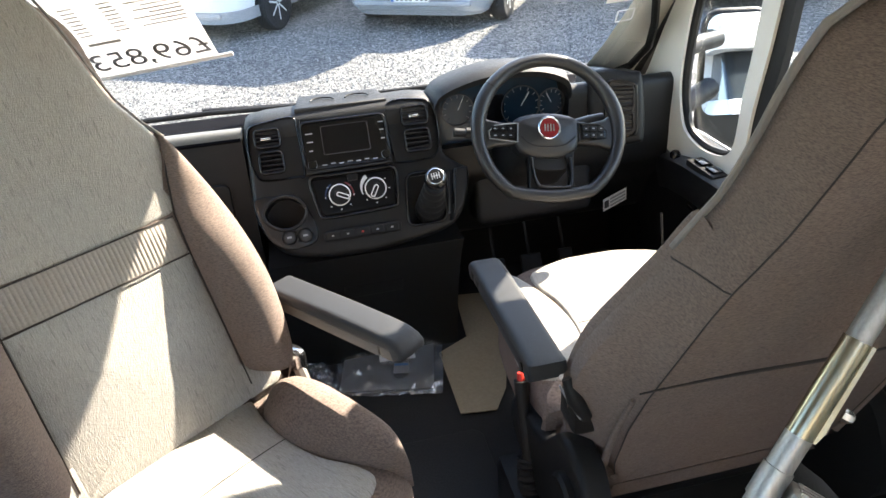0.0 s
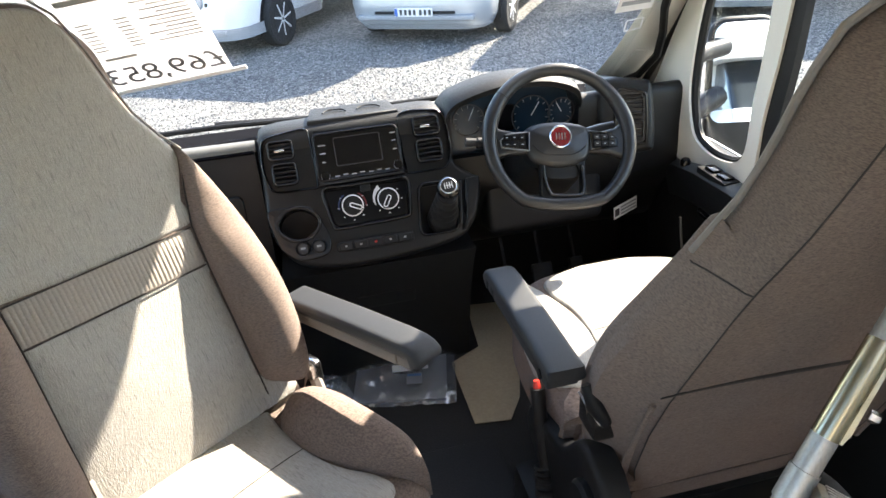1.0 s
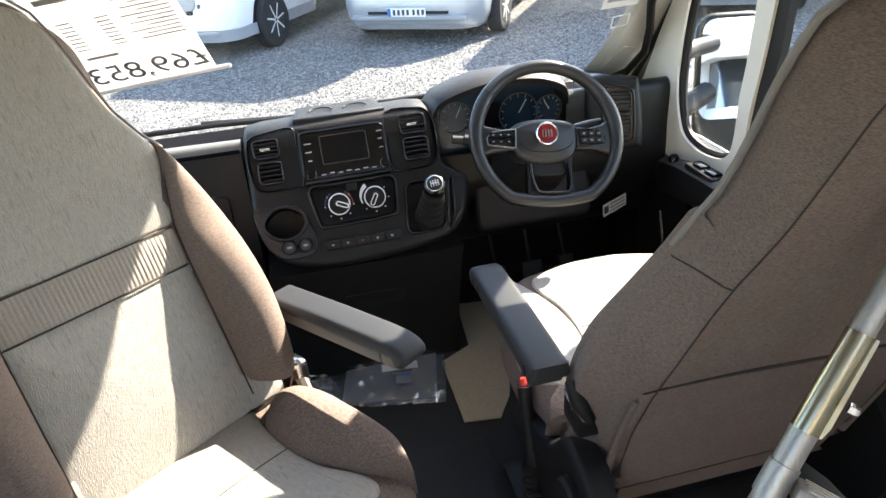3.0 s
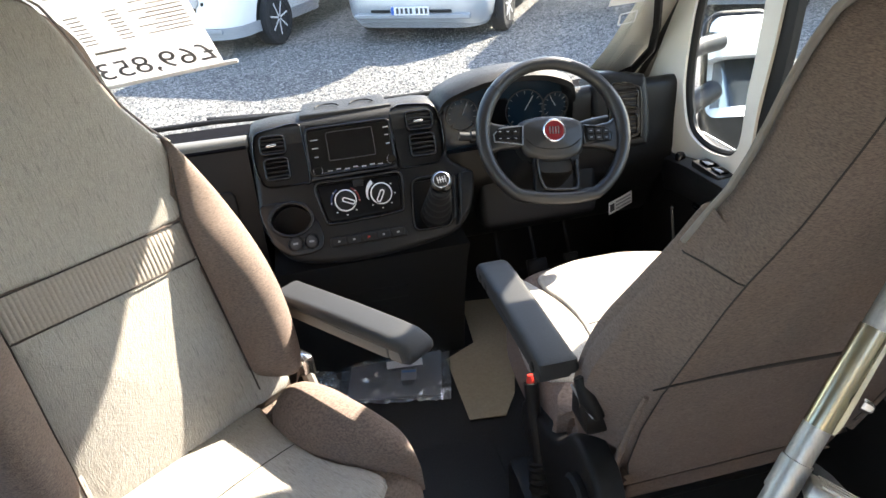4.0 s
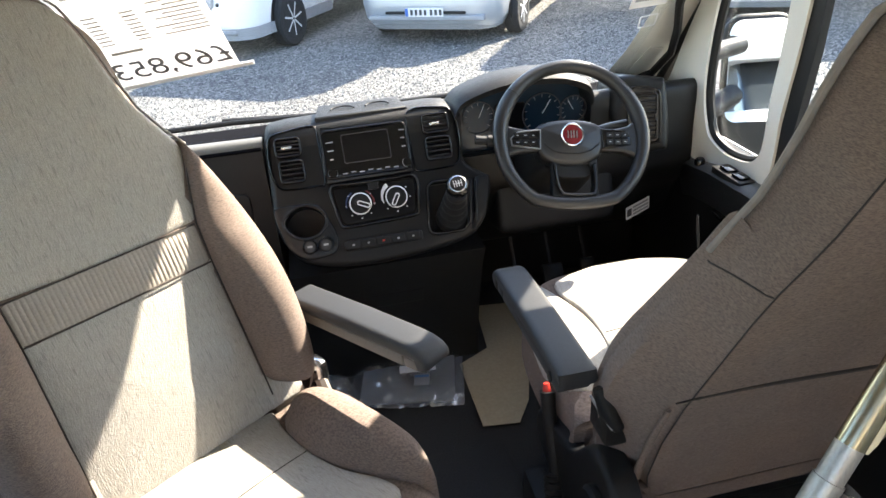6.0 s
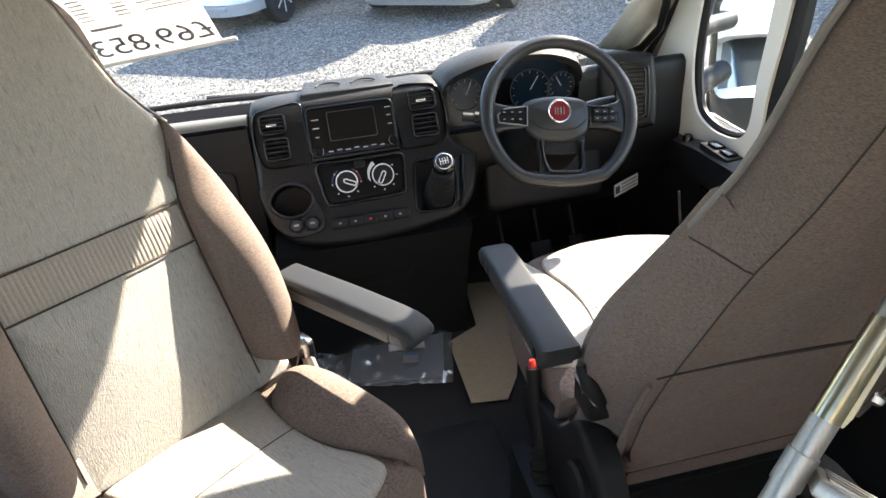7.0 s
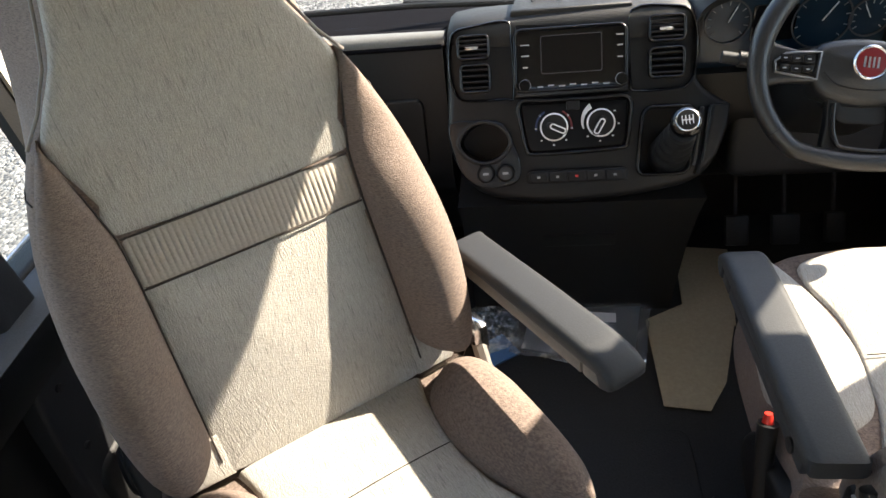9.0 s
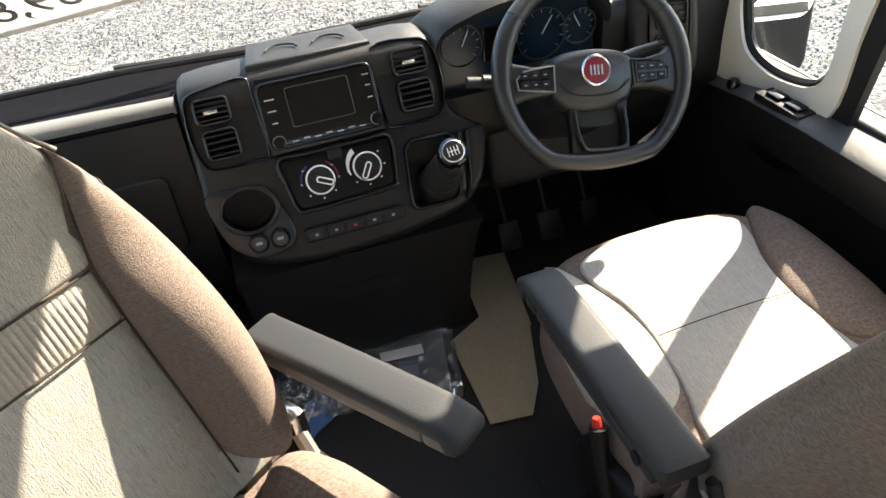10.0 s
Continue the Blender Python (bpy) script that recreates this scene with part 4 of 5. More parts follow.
# vent beside the driver door
DV = basis(Vector((0.768, 1.79, 0.722)), Vector((0.97, -0.24, 0)).normalized(), Vector((0.05, 0.22, 0.97)).normalized(), Vector((0.97, -0.24, 0)).normalized().cross(Vector((0.05, 0.22, 0.97)).normalized()))
part("corner_pod", pad(smooth([Vector(p) for p in ((-0.085, 0.098), (0.03, 0.100), (0.060, 0.082), (0.070, -0.07), (0.045, -0.10), (-0.07, -0.09))], 5), 0.22, 0.02, 0.0, DV @ Matrix.Translation((0, 0, -0.012))), M_DASH, dash, "rounded end of the dashboard")
vp = part("side_vent", bezel(smooth([Vector(p) for p in ((-0.046, 0.072), (0.0, 0.078), (0.034, 0.072), (0.044, 0.05), (0.046, -0.06), (0.034, -0.076), (-0.03, -0.078), (-0.044, -0.066))], 4), 0.007, 0.006, DV @ Matrix.Translation((0, 0, -0.010)), 0.02), M_GLOSS, dash, "tall side air vent panel", 60)
part("vent_field", slab(smooth([Vector(p) for p in ((-0.041, 0.066), (0.03, 0.067), (0.041, -0.06), (-0.038, -0.068))], 4), 0.005, DV @ Matrix.Translation((0, 0, -0.008))), M_PANEL, vp)
for y in (0.034, -0.034):
    vent(DV @ Matrix.Translation((0, y, -0.006)), 0.070, 0.060, vp)

# ---- steering wheel ----
WC = Vector((0.493, 1.632, 0.752))
WN = Vector((-0.02, -math.cos(radians(33)), math.sin(radians(33)))).normalized()
WX = Vector((0, 0, 1)).cross(WN).normalized()
WX = WX if WX.x > 0 else -WX
WM = basis(WC, WX, WN.cross(WX), WN) @ pose(0, 0, 0, 0, 0, -7)
wheel = thing("steering_wheel", "black leather steering wheel with flat bottom and red round badge", "steering wheel")
R = 0.181
rim = []
for k in range(96):
    a = 2 * math.pi * k / 96
    x, y = R * math.cos(a), R * math.sin(a)
    if y < -0.150:
        y = -0.150 + (y + 0.150) * 0.40
    rim.append(WM @ Vector((x, y, 0.0)))


def grip(t):
    a = (t * 360.0) % 360.0
    d = min(abs(a - 20), abs(a - 160), abs(a - 380))
    return 0.0165 + 0.0028 * math.exp(-(d / 22.0) ** 2)


part("rim", tube(rim, grip, 18, closed=True), M_WHEEL, wheel, "thick leather rim")
for a in (36, 144, 222, 318):
    q = rim[round(a / 360 * 96)]
    tn = (rim[(round(a / 360 * 96) + 1) % 96] - q).normalized()
    e1 = WN.cross(tn).normalized()
    part("rim_seam", tube([q + (WN * math.sin(b) + e1 * math.cos(b)) * (grip(a / 360) + 0.0002) for b in [2 * math.pi * j / 18 for j in range(18)]], 0.0009, 6, closed=True), M_BLACK, wheel)
hub = [Vector(p) for p in ((-0.084, 0.022), (-0.070, 0.036), (-0.04, 0.044), (0.0, 0.047), (0.04, 0.044), (0.070, 0.036), (0.084, 0.022), (0.088, -0.004), (0.082, -0.034), (0.066, -0.056), (0.035, -0.067), (0.0, -0.070), (-0.035, -0.067), (-0.066, -0.056), (-0.082, -0.034), (-0.088, -0.004))]
part("hub", pad(smooth(hub, 4), 0.055, 0.020, 0.009, WM @ Matrix.Translation((-0.006, 0, 0.010)), steps=7), M_WHEEL, wheel, "padded airbag hub")
part("hub_crease", tube(smooth([WM @ Vector((x - 0.006, y, 0.0145)) for x, y in ((-0.070, -0.016), (-0.048, -0.034), (-0.02, -0.041), (0.02, -0.041), (0.048, -0.034), (0.070, -0.016))], 4, closed=False), 0.0013, 6), M_BLACK, wheel)
for s in (-1, 1):
    sp = [Vector((s * x, y)) for x, y in ((0.070, 0.026), (0.110, 0.021), (0.150, 0.030), (0.176, 0.050), (0.181, 0.0), (0.176, -0.055), (0.158, -0.046), (0.130, -0.036), (0.070, -0.032))]
    part("spoke", pad(sp if s < 0 else sp[::-1], 0.024, 0.008, 0.0, WM @ Matrix.Translation((-0.004, 0, 0.003))), M_WHEEL, wheel, "leather side spoke")
    kp = [Vector((s * x - 0.004, y)) for x, y in ((0.078, 0.018), (0.112, 0.015), (0.134, 0.012), (0.150, -0.002), (0.148, -0.018), (0.112, -0.023), (0.080, -0.027))]
    kp = kp if s < 0 else kp[::-1]
    sb = part("spoke_keypad", pad(kp, 0.012, 0.003, 0.0, WM @ Matrix.Translation((0, 0, 0.009))), M_GLOSS, wheel, "gloss black spoke switch pad")
    part("keypad_trim", bezel(inset(kp, -0.003), 0.0035, 0.004, WM @ Matrix.Translation((0, 0, 0.006)), 0.008), M_GREYMETAL if s < 0 else M_GLOSS, sb, "silver edge" if s < 0 else "dark edge", 60)
    for k in range(3):
        for j in range(2):
            x = s * 0.116 - 0.004 + (k - 1) * 0.0195
            y = -0.004 + (0.0085 if j else -0.0085)
            part("key", box(x - 0.0085, x + 0.0085, y - 0.0065, y + 0.0065, 0.008, 0.0110, 0.0012, WM, seg=1), M_PANEL if s < 0 else M_BLACK, sb)
            part("key_mark", box(x - 0.003, x + 0.003, y - 0.001, y + 0.001, 0.0108, 0.0113, 0, WM), M_GREY_MARK, sb)
    ar = [Vector((s * x, y)) for x, y in ((0.030, -0.050), (0.060, -0.050), (0.057, -0.100), (0.060, -0.160), (0.030, -0.160), (0.046, -0.125), (0.047, -0.09))]
    part("lower_spoke", pad(ar if s < 0 else ar[::-1], 0.02, 0.004, 0.0, WM @ Matrix.Translation((0.002, 0, 0.001))), M_DASH, wheel)
part("spoke_bridge", pad(rrect(0.095, 0.022, 0.008, 4, 0.004, -0.152), 0.02, 0.006, 0.0, WM @ Matrix.Translation((0, 0, 0.002))), M_DASH, wheel)
part("hub_skirt", pad([Vector(p) for p in ((-0.046, -0.055), (0.050, -0.055), (0.044, -0.092), (0.030, -0.098), (-0.026, -0.098), (-0.040, -0.092))][::-1], 0.02, 0.004, 0.0, WM @ Matrix.Translation((0, 0, -0.006))), M_BLACK, wheel, "recessed panel below the hub")
utrim = [WM @ Vector(p) for p in ((-0.049, -0.066, 0.004), (-0.046, -0.105, 0.006), (-0.038, -0.130, 0.007), (-0.024, -0.141, 0.007), (0.036, -0.142, 0.007), (0.050, -0.132, 0.007), (0.053, -0.105, 0.006), (0.051, -0.066, 0.004))]
part("spoke_trim", tube(smooth(utrim, 4, closed=False), 0.0042, 8), M_PANEL, wheel, "satin outline of the lower spoke")
bd = part("badge", lathe([(0.0285, 0.008), (0.0290, 0.020), (0.0270, 0.0225), (0.0245, 0.0205), (0.0, 0.0208)], 36, WM @ Matrix.Translation((-0.006, 0.003, 0.004))), M_CHROME, wheel, "round chrome-ringed badge")
part("badge_face", lathe([(0.0242, 0.0200), (0.0238, 0.0218), (0.0, 0.0222)], 36, WM @ Matrix.Translation((-0.006, 0.003, 0.004))), M_BADGE, bd, "dark red badge face")
for k in range(4):
    part("badge_bar", box(-0.0195 + 0.0072 * k, -0.0160 + 0.0072 * k, -0.006, 0.012, 0.0256, 0.0266, 0, WM), M_CHROME, bd)
part("column_shroud", loft([[WM @ Vector((p.x, p.y - 0.02, z)) for p in rrect(w, h, 0.03, 4)] for w, h, z in ((0.14, 0.11, -0.03), (0.17, 0.14, -0.10), (0.19, 0.16, -0.22))]), M_BLACK, wheel, "steering column shroud")
for s, mt in ((1, M_BLACK), (-1, M_CHROME)):
    st = [WM @ Vector((s * x, y, z)) for x, y, z in ((0.05, 0.02, -0.05), (0.085, 0.030, -0.050), (0.120, 0.038, -0.048), (0.160, 0.044, -0.046))]
    if s < 0:
        st = [WM @ Vector((-x, y, z)) for x, y, z in ((0.05, 0.0, -0.06), (0.12, 0.005, -0.06), (0.20, 0.01, -0.06))]
    part("stalk", tube(st, (lambda t: 0.012 + 0.0035 * t) if s > 0 else (lambda t: 0.010 + 0.005 * t), 12), M_WHEEL, wheel, "column stalk")
    if s < 0:
        part("stalk_tip", tube([st[-1], st[-1] + (st[-1] - st[-2]).normalized() * 0.03], 0.011, 12), M_ARM, wheel, "grey stalk end")
# knee panel and the hanging card under the dash
part("knee_panel", pad(rrect(0.36, 0.17, 0.03, 5), 0.10, 0.02, 0.0, basis(Vector((0.53, 1.83, 0.495)), Vector((1, 0, 0)), Vector((0, 0.25, 0.97)).normalized(), Vector((0, -0.97, 0.25)).normalized())), M_BLACK, dash, "black knee panel")
st = thing("notice_card", "small white printed notice card below the dash", "card")
NM = basis(Vector((0.820, 1.89, 0.389)), Vector((0.90, 0.43, 0.05)).normalized(), Vector((-0.10, -0.05, 0.99)).normalized(), Vector((0.90, 0.43, 0.05)).normalized().cross(Vector((-0.10, -0.05, 0.99)).normalized()))
part("card_sheet", box(-0.056, 0.056, -0.022, 0.022, -0.0008, 0.0, 0, NM), M_PAPER, st)
for k in range(3):
    part("print_bar", box(-0.022, 0.050, -0.015 + 0.012 * k, -0.010 + 0.012 * k, 0.0, 0.0006, 0, NM), M_GREY_MARK, st)
part("print_bar", box(-0.050, -0.030, -0.013, 0.012, 0.0, 0.0006, 0, NM), M_DARK_MARK, st)
# pedals
for x, w in ((0.44, 0.06), (0.56, 0.07), (0.68, 0.05)):
    pd = thing("pedal", "black rubber-faced foot pedal under the dash", "pedal", group="pedals")
    part("pad", box(-w / 2, w / 2, -0.04, 0.04, -0.01, 0.01, 0.006, pose(x, 1.93, 0.17, 60, 0, 0)), M_BLACK, pd)
    part("arm", tube([(x, 1.94, 0.17), (x, 2.02, 0.30), (x, 2.05, 0.42)], 0.006, 8), M_TYRE, pd)
# ---- seats ----
def back_frame(lean):
    """x to the sitter's left, y up the back, z forwards."""
    s, c = math.sin(radians(lean)), math.cos(radians(lean))
    return basis(Vector((0, 0, 0.72)), Vector((-1, 0, 0)), Vector((0, -s, c)), Vector((0, c, s)))


HALF = [(0.245, -0.345), (0.275, -0.31), (0.292, -0.24), (0.303, -0.12), (0.298, -0.02), (0.282, 0.08), (0.252, 0.17), (0.225, 0.222), (0.203, 0.26), (0.185, 0.31), (0.170, 0.36), (0.158, 0.41), (0.145, 0.455), (0.120, 0.50), (0.080, 0.53), (0.03, 0.54)]


REAR = [0.215, 0.232, 0.246, 0.256, 0.258, 0.255, 0.246, 0.234, 0.224, 0.213, 0.205, 0.199, 0.190, 0.160, 0.105, 0.045]


SLIM = [0.205, 0.220, 0.236, 0.240, 0.231, 0.212, 0.195, 0.181, 0.166, 0.149, 0.138, 0.128, 0.120, 0.105, 0.070, 0.030]


def both(half):
    return [Vector(p) for p in half] + [Vector((-x, y)) for x, y in half[::-1]]


def ease(t):
    t = min(1.0, max(0.0, t))
    return t * t * (3 - 2 * t)


def seat(name, label, m, lean, ahead, depth, plump, waist):
    BM = back_frame(lean)

    def nk(y):
        return 1 - (1 - waist) * ease((y + 0.08) / 0.26) * (1 - ease((y - 0.24) / 0.32))
    half = [(x * nk(y), y) for x, y in HALF]
    back_w = [w * nk(y) for w, (x, y) in zip(REAR, HALF)]
    if plump < 0.04:
        half = [(x - 0.010 * ease((y - 0.05) / 0.12) * (1 - ease((y - 0.46) / 0.06)), y) for x, y in half]
        back_w = SLIM
    else:
        half = [(x - 0.018 * ease((y - 0.22) / 0.09) * (1 - ease((y - 0.48) / 0.05)), y) for x, y in half]

    def at(ws, y):
        for (a, (_, ya)), (b, (_, yb)) in zip(zip(ws, HALF), list(zip(ws, HALF))[1:]):
            if ya <= y <= yb:
                return a + (b - a) * (y - ya) / (yb - ya)
    front_w = [x for x, y in half]
    th = thing(name, label, "seat", m, group="cab seats")
    # shell of the back
    out = smooth(both(half), 3)
    rear = smooth(both([(w, y) for w, (x, y) in zip(back_w, half)]), 3)
    rings = []
    for h, k, d in ((-1.0, 1.0, 0.012), (-0.97, 1.0, 0.004), (-0.90, 1.0, 0.0), (-0.6, 0.55, 0.0), (-0.35, 0.0, 0.0), (-0.18, 0.0, 0.003), (-0.05, 0.0, 0.012), (0.03, 0.0, 0.030)):
        rings.append([BM @ Vector((p.x, p.y, h * depth)) for p in inset([a.lerp(b, k) for a, b in zip(out, rear)], d)])
    part("back_shell", loft(rings), M_FAB_BROWN, th, "brown fabric back and sides")
    # front panels of the back
    low = [(0.0, -0.334), (0.10, -0.334), (0.168, -0.330), (0.177, -0.31), (0.177, -0.16), (0.171, -0.012), (0.165, -0.001), (0.0, 0.0)]
    low = smooth([Vector(p) for p in low] + [Vector((-x, y)) for x, y in low[-2:0:-1]], 3)
    for s in (-1, 1):
        hem = [Vector((s * x, y)) for x, y in ((0.165, -0.332), (0.235, -0.332), (0.250, -0.318), (0.247, -0.292), (0.215, -0.262), (0.165, -0.250))]
        part("lumbar_hem", pad(hem if s > 0 else hem[::-1], 0.03, 0.007, 0.004, BM @ Matrix.Translation((0, 0, 0.007))), M_FAB_LIGHT, th, "pale cloth turned under the bolster")
    part("lumbar_panel", pad(low, 0.03, 0.006, 0.014, BM @ Matrix.Translation((0, 0, 0.006))), M_FAB_LIGHT, th, "pale woven centre panel")
    # quilted band of close vertical ribs
    n = 40 * 8
    prof = [(-0.170 + 0.340 * k / n, 0.0017 * abs(math.sin(math.pi * k / n * 40))) for k in range(n + 1)]
    rows = []
    for y in [0.002 + 0.074 * j / 6 for j in range(7)]:
        f = math.sin(math.pi * (y - 0.002) / 0.074)
        rows.append([BM @ Vector((x, y, 0.004 + (0.012 * (1 - (x / 0.17) ** 2)) * 0.5 + (h + 0.002) * min(1.0, f * 1.6))) for x, h in prof])
    back = [[BM @ Vector((x, y, -0.02)) for x, h in prof] for y in (0.076, 0.002)]
    part("quilted_band", loft(rows + back + [rows[0]], cap=False, closed=False), M_FAB_BAND, th, "ribbed satin band")
    up = [(0.169, 0.079), (0.180, 0.13), (0.207, 0.205), (0.198, 0.25), (0.176, 0.31), (0.160, 0.36), (0.148, 0.41), (0.134, 0.455), (0.108, 0.492), (0.07, 0.515), (0.03, 0.522)]
    slim = 0.0 if plump > 0.04 else 0.020
    part("upper_panel", pad(smooth(both([(max(0.02, x * nk(y) - (slim if plump < 0.04 else 0.018 * ease((y - 0.22) / 0.09) * (1 - ease((y - 0.47) / 0.05)))), y) for x, y in up]), 3), 0.05, 0.014, 0.007, BM @ Matrix.Translation((0, 0, 0.008))), M_FAB_LIGHT, th, "pale woven headrest panel")
    for s in (-1, 1):
        bi = [(0.210, -0.285), (0.180, -0.258), (0.176, -0.15), (0.172, 0.0), (0.174, 0.08), (0.188, 0.15), (0.208, 0.222)]
        bo = [(0.240, -0.296), (0.276, -0.255), (0.292, -0.14), (0.287, -0.02), (0.270, 0.08), (0.242, 0.160), (0.208, 0.232)]
        part("back_bolster", dome([(s * x * nk(y), y) for x, y in bi], [(s * x * nk(y), y) for x, y in bo], (lambda t: 0.030 + 0.062 * ease((0.75 - t) / 0.4)) if plump > 0.04 else (lambda t: plump * (1.45 - t)), BM @ Matrix.Translation((0, 0, -0.002)), back=0.05, ends=0.12), M_FAB_BROWN, th, "rounded brown side bolster", 60)
        part("seam", tube([BM @ Vector((s * x, y, 0.010)) for x, y in ((0.178, -0.30), (0.175, -0.15), (0.1715, 0.0), (0.173, 0.08), (0.189, 0.15), (0.212, 0.222))], 0.0016, 6), M_SEAM, th)
    for y in (0.0, 0.078):
        part("seam", tube([BM @ Vector((x, y, 0.012 - 0.005 * (x / 0.17) ** 2)) for x in (-0.17, -0.09, 0, 0.09, 0.17)], 0.0016, 6), M_SEAM, th)
    # seams on the back of the shell
    for s in (-1, 1):
        part("piping", tube([BM @ Vector((s * (w - 0.001), y, -0.975 * depth)) for w, (x, y) in list(zip(back_w, half))[:-1]], 0.0013, 6), M_SEAM, th)
        part("flap_fold", tube([BM @ Vector((s * (0.250 + 0.006 * math.sin(k)), -0.03 - 0.075 * k, -0.93 * depth)) for k in range(5)], lambda t: 0.004 + 0.004 * t, 8), M_FAB_BROWN, th)
        part("front_piping", tube([BM @ Vector((s * (x - 0.002), y, -0.010)) for x, y in half[6 if plump < 0.04 else 7:-1]], 0.0055 if plump < 0.04 else 0.0025, 8), M_PIPE, th, "pale grey piping")
        across = []
        for h, k, d in ((-0.06, 0.0, 0.010), (-0.18, 0.0, 0.002), (-0.35, 0.0, 0.0), (-0.48, 0.28, 0.0), (-0.6, 0.55, 0.0), (-0.75, 0.78, 0.0), (-0.90, 1.0, 0.0), (-0.97, 1.0, 0.003)):
            y = 0.152 + 0.062 * (-h)
            across.append(BM @ Vector((s * (at(front_w, y) * (1 - k) + at(back_w, y) * k - d + 0.0008), y, h * depth)))
        part("seam", tube(across, 0.0013, 6), M_SEAM, th)
    # a dark tube, thickest in the middle, draws the shade in the pocket mouth
    part("pocket_seam", tube([BM @ Vector((x, 0.0 + 0.010 * math.sin(x * 9), -depth - 0.0005)) for x in [-0.254 + 0.0508 * k for k in range(11)]], lambda t: 0.0012 + 0.0026 * math.sin(math.pi * t), 6), M_SEAM, th, "pocket opening, its shade drawn as a swelling dark line")
    part("skirt", pad(smooth(both([(0.195, -0.40), (0.212, -0.38), (0.215, -0.32), (0.20, -0.28)]), 3), 0.03, 0.01, 0.0, BM @ Matrix.Translation((0, 0, -depth + 0.032))), M_FAB_BROWN, th)
    # cushion
    CM = Matrix.Translation((0, ahead, 0.386 if plump > 0.04 else 0.415)) @ pose(0, 0, 0, 4, 0, 0)      # rises a little to the front
    co = [(0.250, 0.045), (0.280, 0.10), (0.287, 0.25), (0.280, 0.39), (0.250, 0.48), (0.18, 0.535), (0.08, 0.553), (0.03, 0.555)]
    part("cushion", pad(smooth(both(co), 4), 0.15, 0.05, 0.006, CM, steps=6), M_FAB_BROWN, th, "deep seat cushion")
    ci = [(0.150, 0.050), (0.150, 0.18), (0.142, 0.28), (0.150, 0.36), (0.175, 0.43), (0.170, 0.485), (0.08, 0.518), (0.03, 0.522)]
    part("cushion_top", pad(smooth(both(ci), 4), 0.03, 0.012 if plump > 0.04 else 0.006, 0.008, CM @ Matrix.Translation((0, 0, 0.013 if plump > 0.04 else 0.009))), M_FAB_PALE, th, "pale woven seat panel")
    part("seam", tube([CM @ Vector((x, 0.27, 0.0135 + 0.0078 * (1 - (x / 0.142) ** 2))) for x in (-0.135, -0.10, -0.06, 0, 0.06, 0.10, 0.135)], 0.0009, 6), M_SEAM, th)
    for s in (-1, 1):
        bi = [(0.200, 0.135), (0.158, 0.165), (0.140, 0.215), (0.136, 0.28), (0.156, 0.37), (0.185, 0.44), (0.215, 0.495)]
        bo = [(0.228, 0.122), (0.268, 0.15), (0.285, 0.21), (0.286, 0.28), (0.281, 0.37), (0.268, 0.44), (0.236, 0.505)]
        part("cushion_bolster", dome([(s * x, y) for x, y in bi], [(s * x, y) for x, y in bo], 0.046 if plump > 0.04 else (0.024 if s > 0 else 0.010), CM, back=0.05, ends=0.28 if plump > 0.04 else 0.45), M_FAB_PALE if (plump < 0.04 and s < 0) else M_FAB_BROWN, th, "rounded cushion bolster", 60)
    # plinth, swivel and recliner covers
    part("plinth", box(-0.20, 0.20, 0.06, 0.46, 0.0, 0.20, 0.012), M_BLACK, th, "black seat base")
    part("swivel", box(-0.21, 0.21, 0.05, 0.47, 0.20, 0.27, 0.01), M_DASH, th, "swivel and slide plate")
    for s in (-1, 1):
        RC = basis(Vector((s * 0.308, 0, 0)), Vector((0, 1, 0)), Vector((0, 0, 1)), Vector((s, 0, 0)))
        rc = part("recliner_cover", pad(smooth([Vector(p) for p in ((-0.10, 0.26), (0.05, 0.20), (0.20, 0.20), (0.30, 0.25), (0.28, 0.33), (0.12, 0.37), (0.03, 0.46), (-0.06, 0.46), (-0.12, 0.36))], 4), 0.05, 0.014, 0.0, RC), M_BLACK, th, "black plastic recliner cover")
        part("recliner_wheel", lathe([(0.046, 0.0), (0.046, 0.012), (0.040, 0.018), (0.0, 0.020)], 28, RC @ Matrix.Translation((-0.03, 0.37, 0.0))), M_BLACK, rc, "round recliner boss")
    # armrest on the aisle side
    z0, slope, y0 = (0.586, -0.088, 0.033) if plump > 0.04 else (0.640, 0.050, 0.020)
    AM = basis(Vector((-0.332, y0, z0)), Vector((0, 1, -slope)).normalized(), Vector((0, slope, 1)).normalized(), Vector((-1, 0, 0)))
    side = [Vector(p) for p in ((0.0, -0.002), (0.012, 0.0), (0.20, 0.002), (0.33, 0.0), (0.370, -0.003), (0.392, -0.010), (0.405, -0.022), (0.405, -0.036), (0.395, -0.047), (0.376, -0.051), (0.374, -0.031), (0.20, -0.029), (0.0, -0.029))]
    rings = []
    for h, d in ((-0.033, 0.011), (-0.0325, 0.007), (-0.030, 0.003), (-0.026, 0.0008), (-0.020, 0.0), (0.020, 0.0), (0.026, 0.0008), (0.030, 0.003), (0.0325, 0.007), (0.033, 0.011)):
        rings.append([AM @ Vector((p.x, p.y, h)) for p in inset(side, d)])
    part("armrest", loft(rings), M_ARM, th, "dark grey padded armrest", 50)
    und = M_ARM_UNDER if plump > 0.04 else M_ARM
    part("armrest_lower", box(0.022, 0.338, -0.054, -0.0295, -0.029, 0.029, 0.004, AM), und, th, "lower side panel of the armrest")
    part("armrest_nose", box(0.341, 0.376, -0.053, -0.0305, -0.029, 0.029, 0.004, AM), und, th)
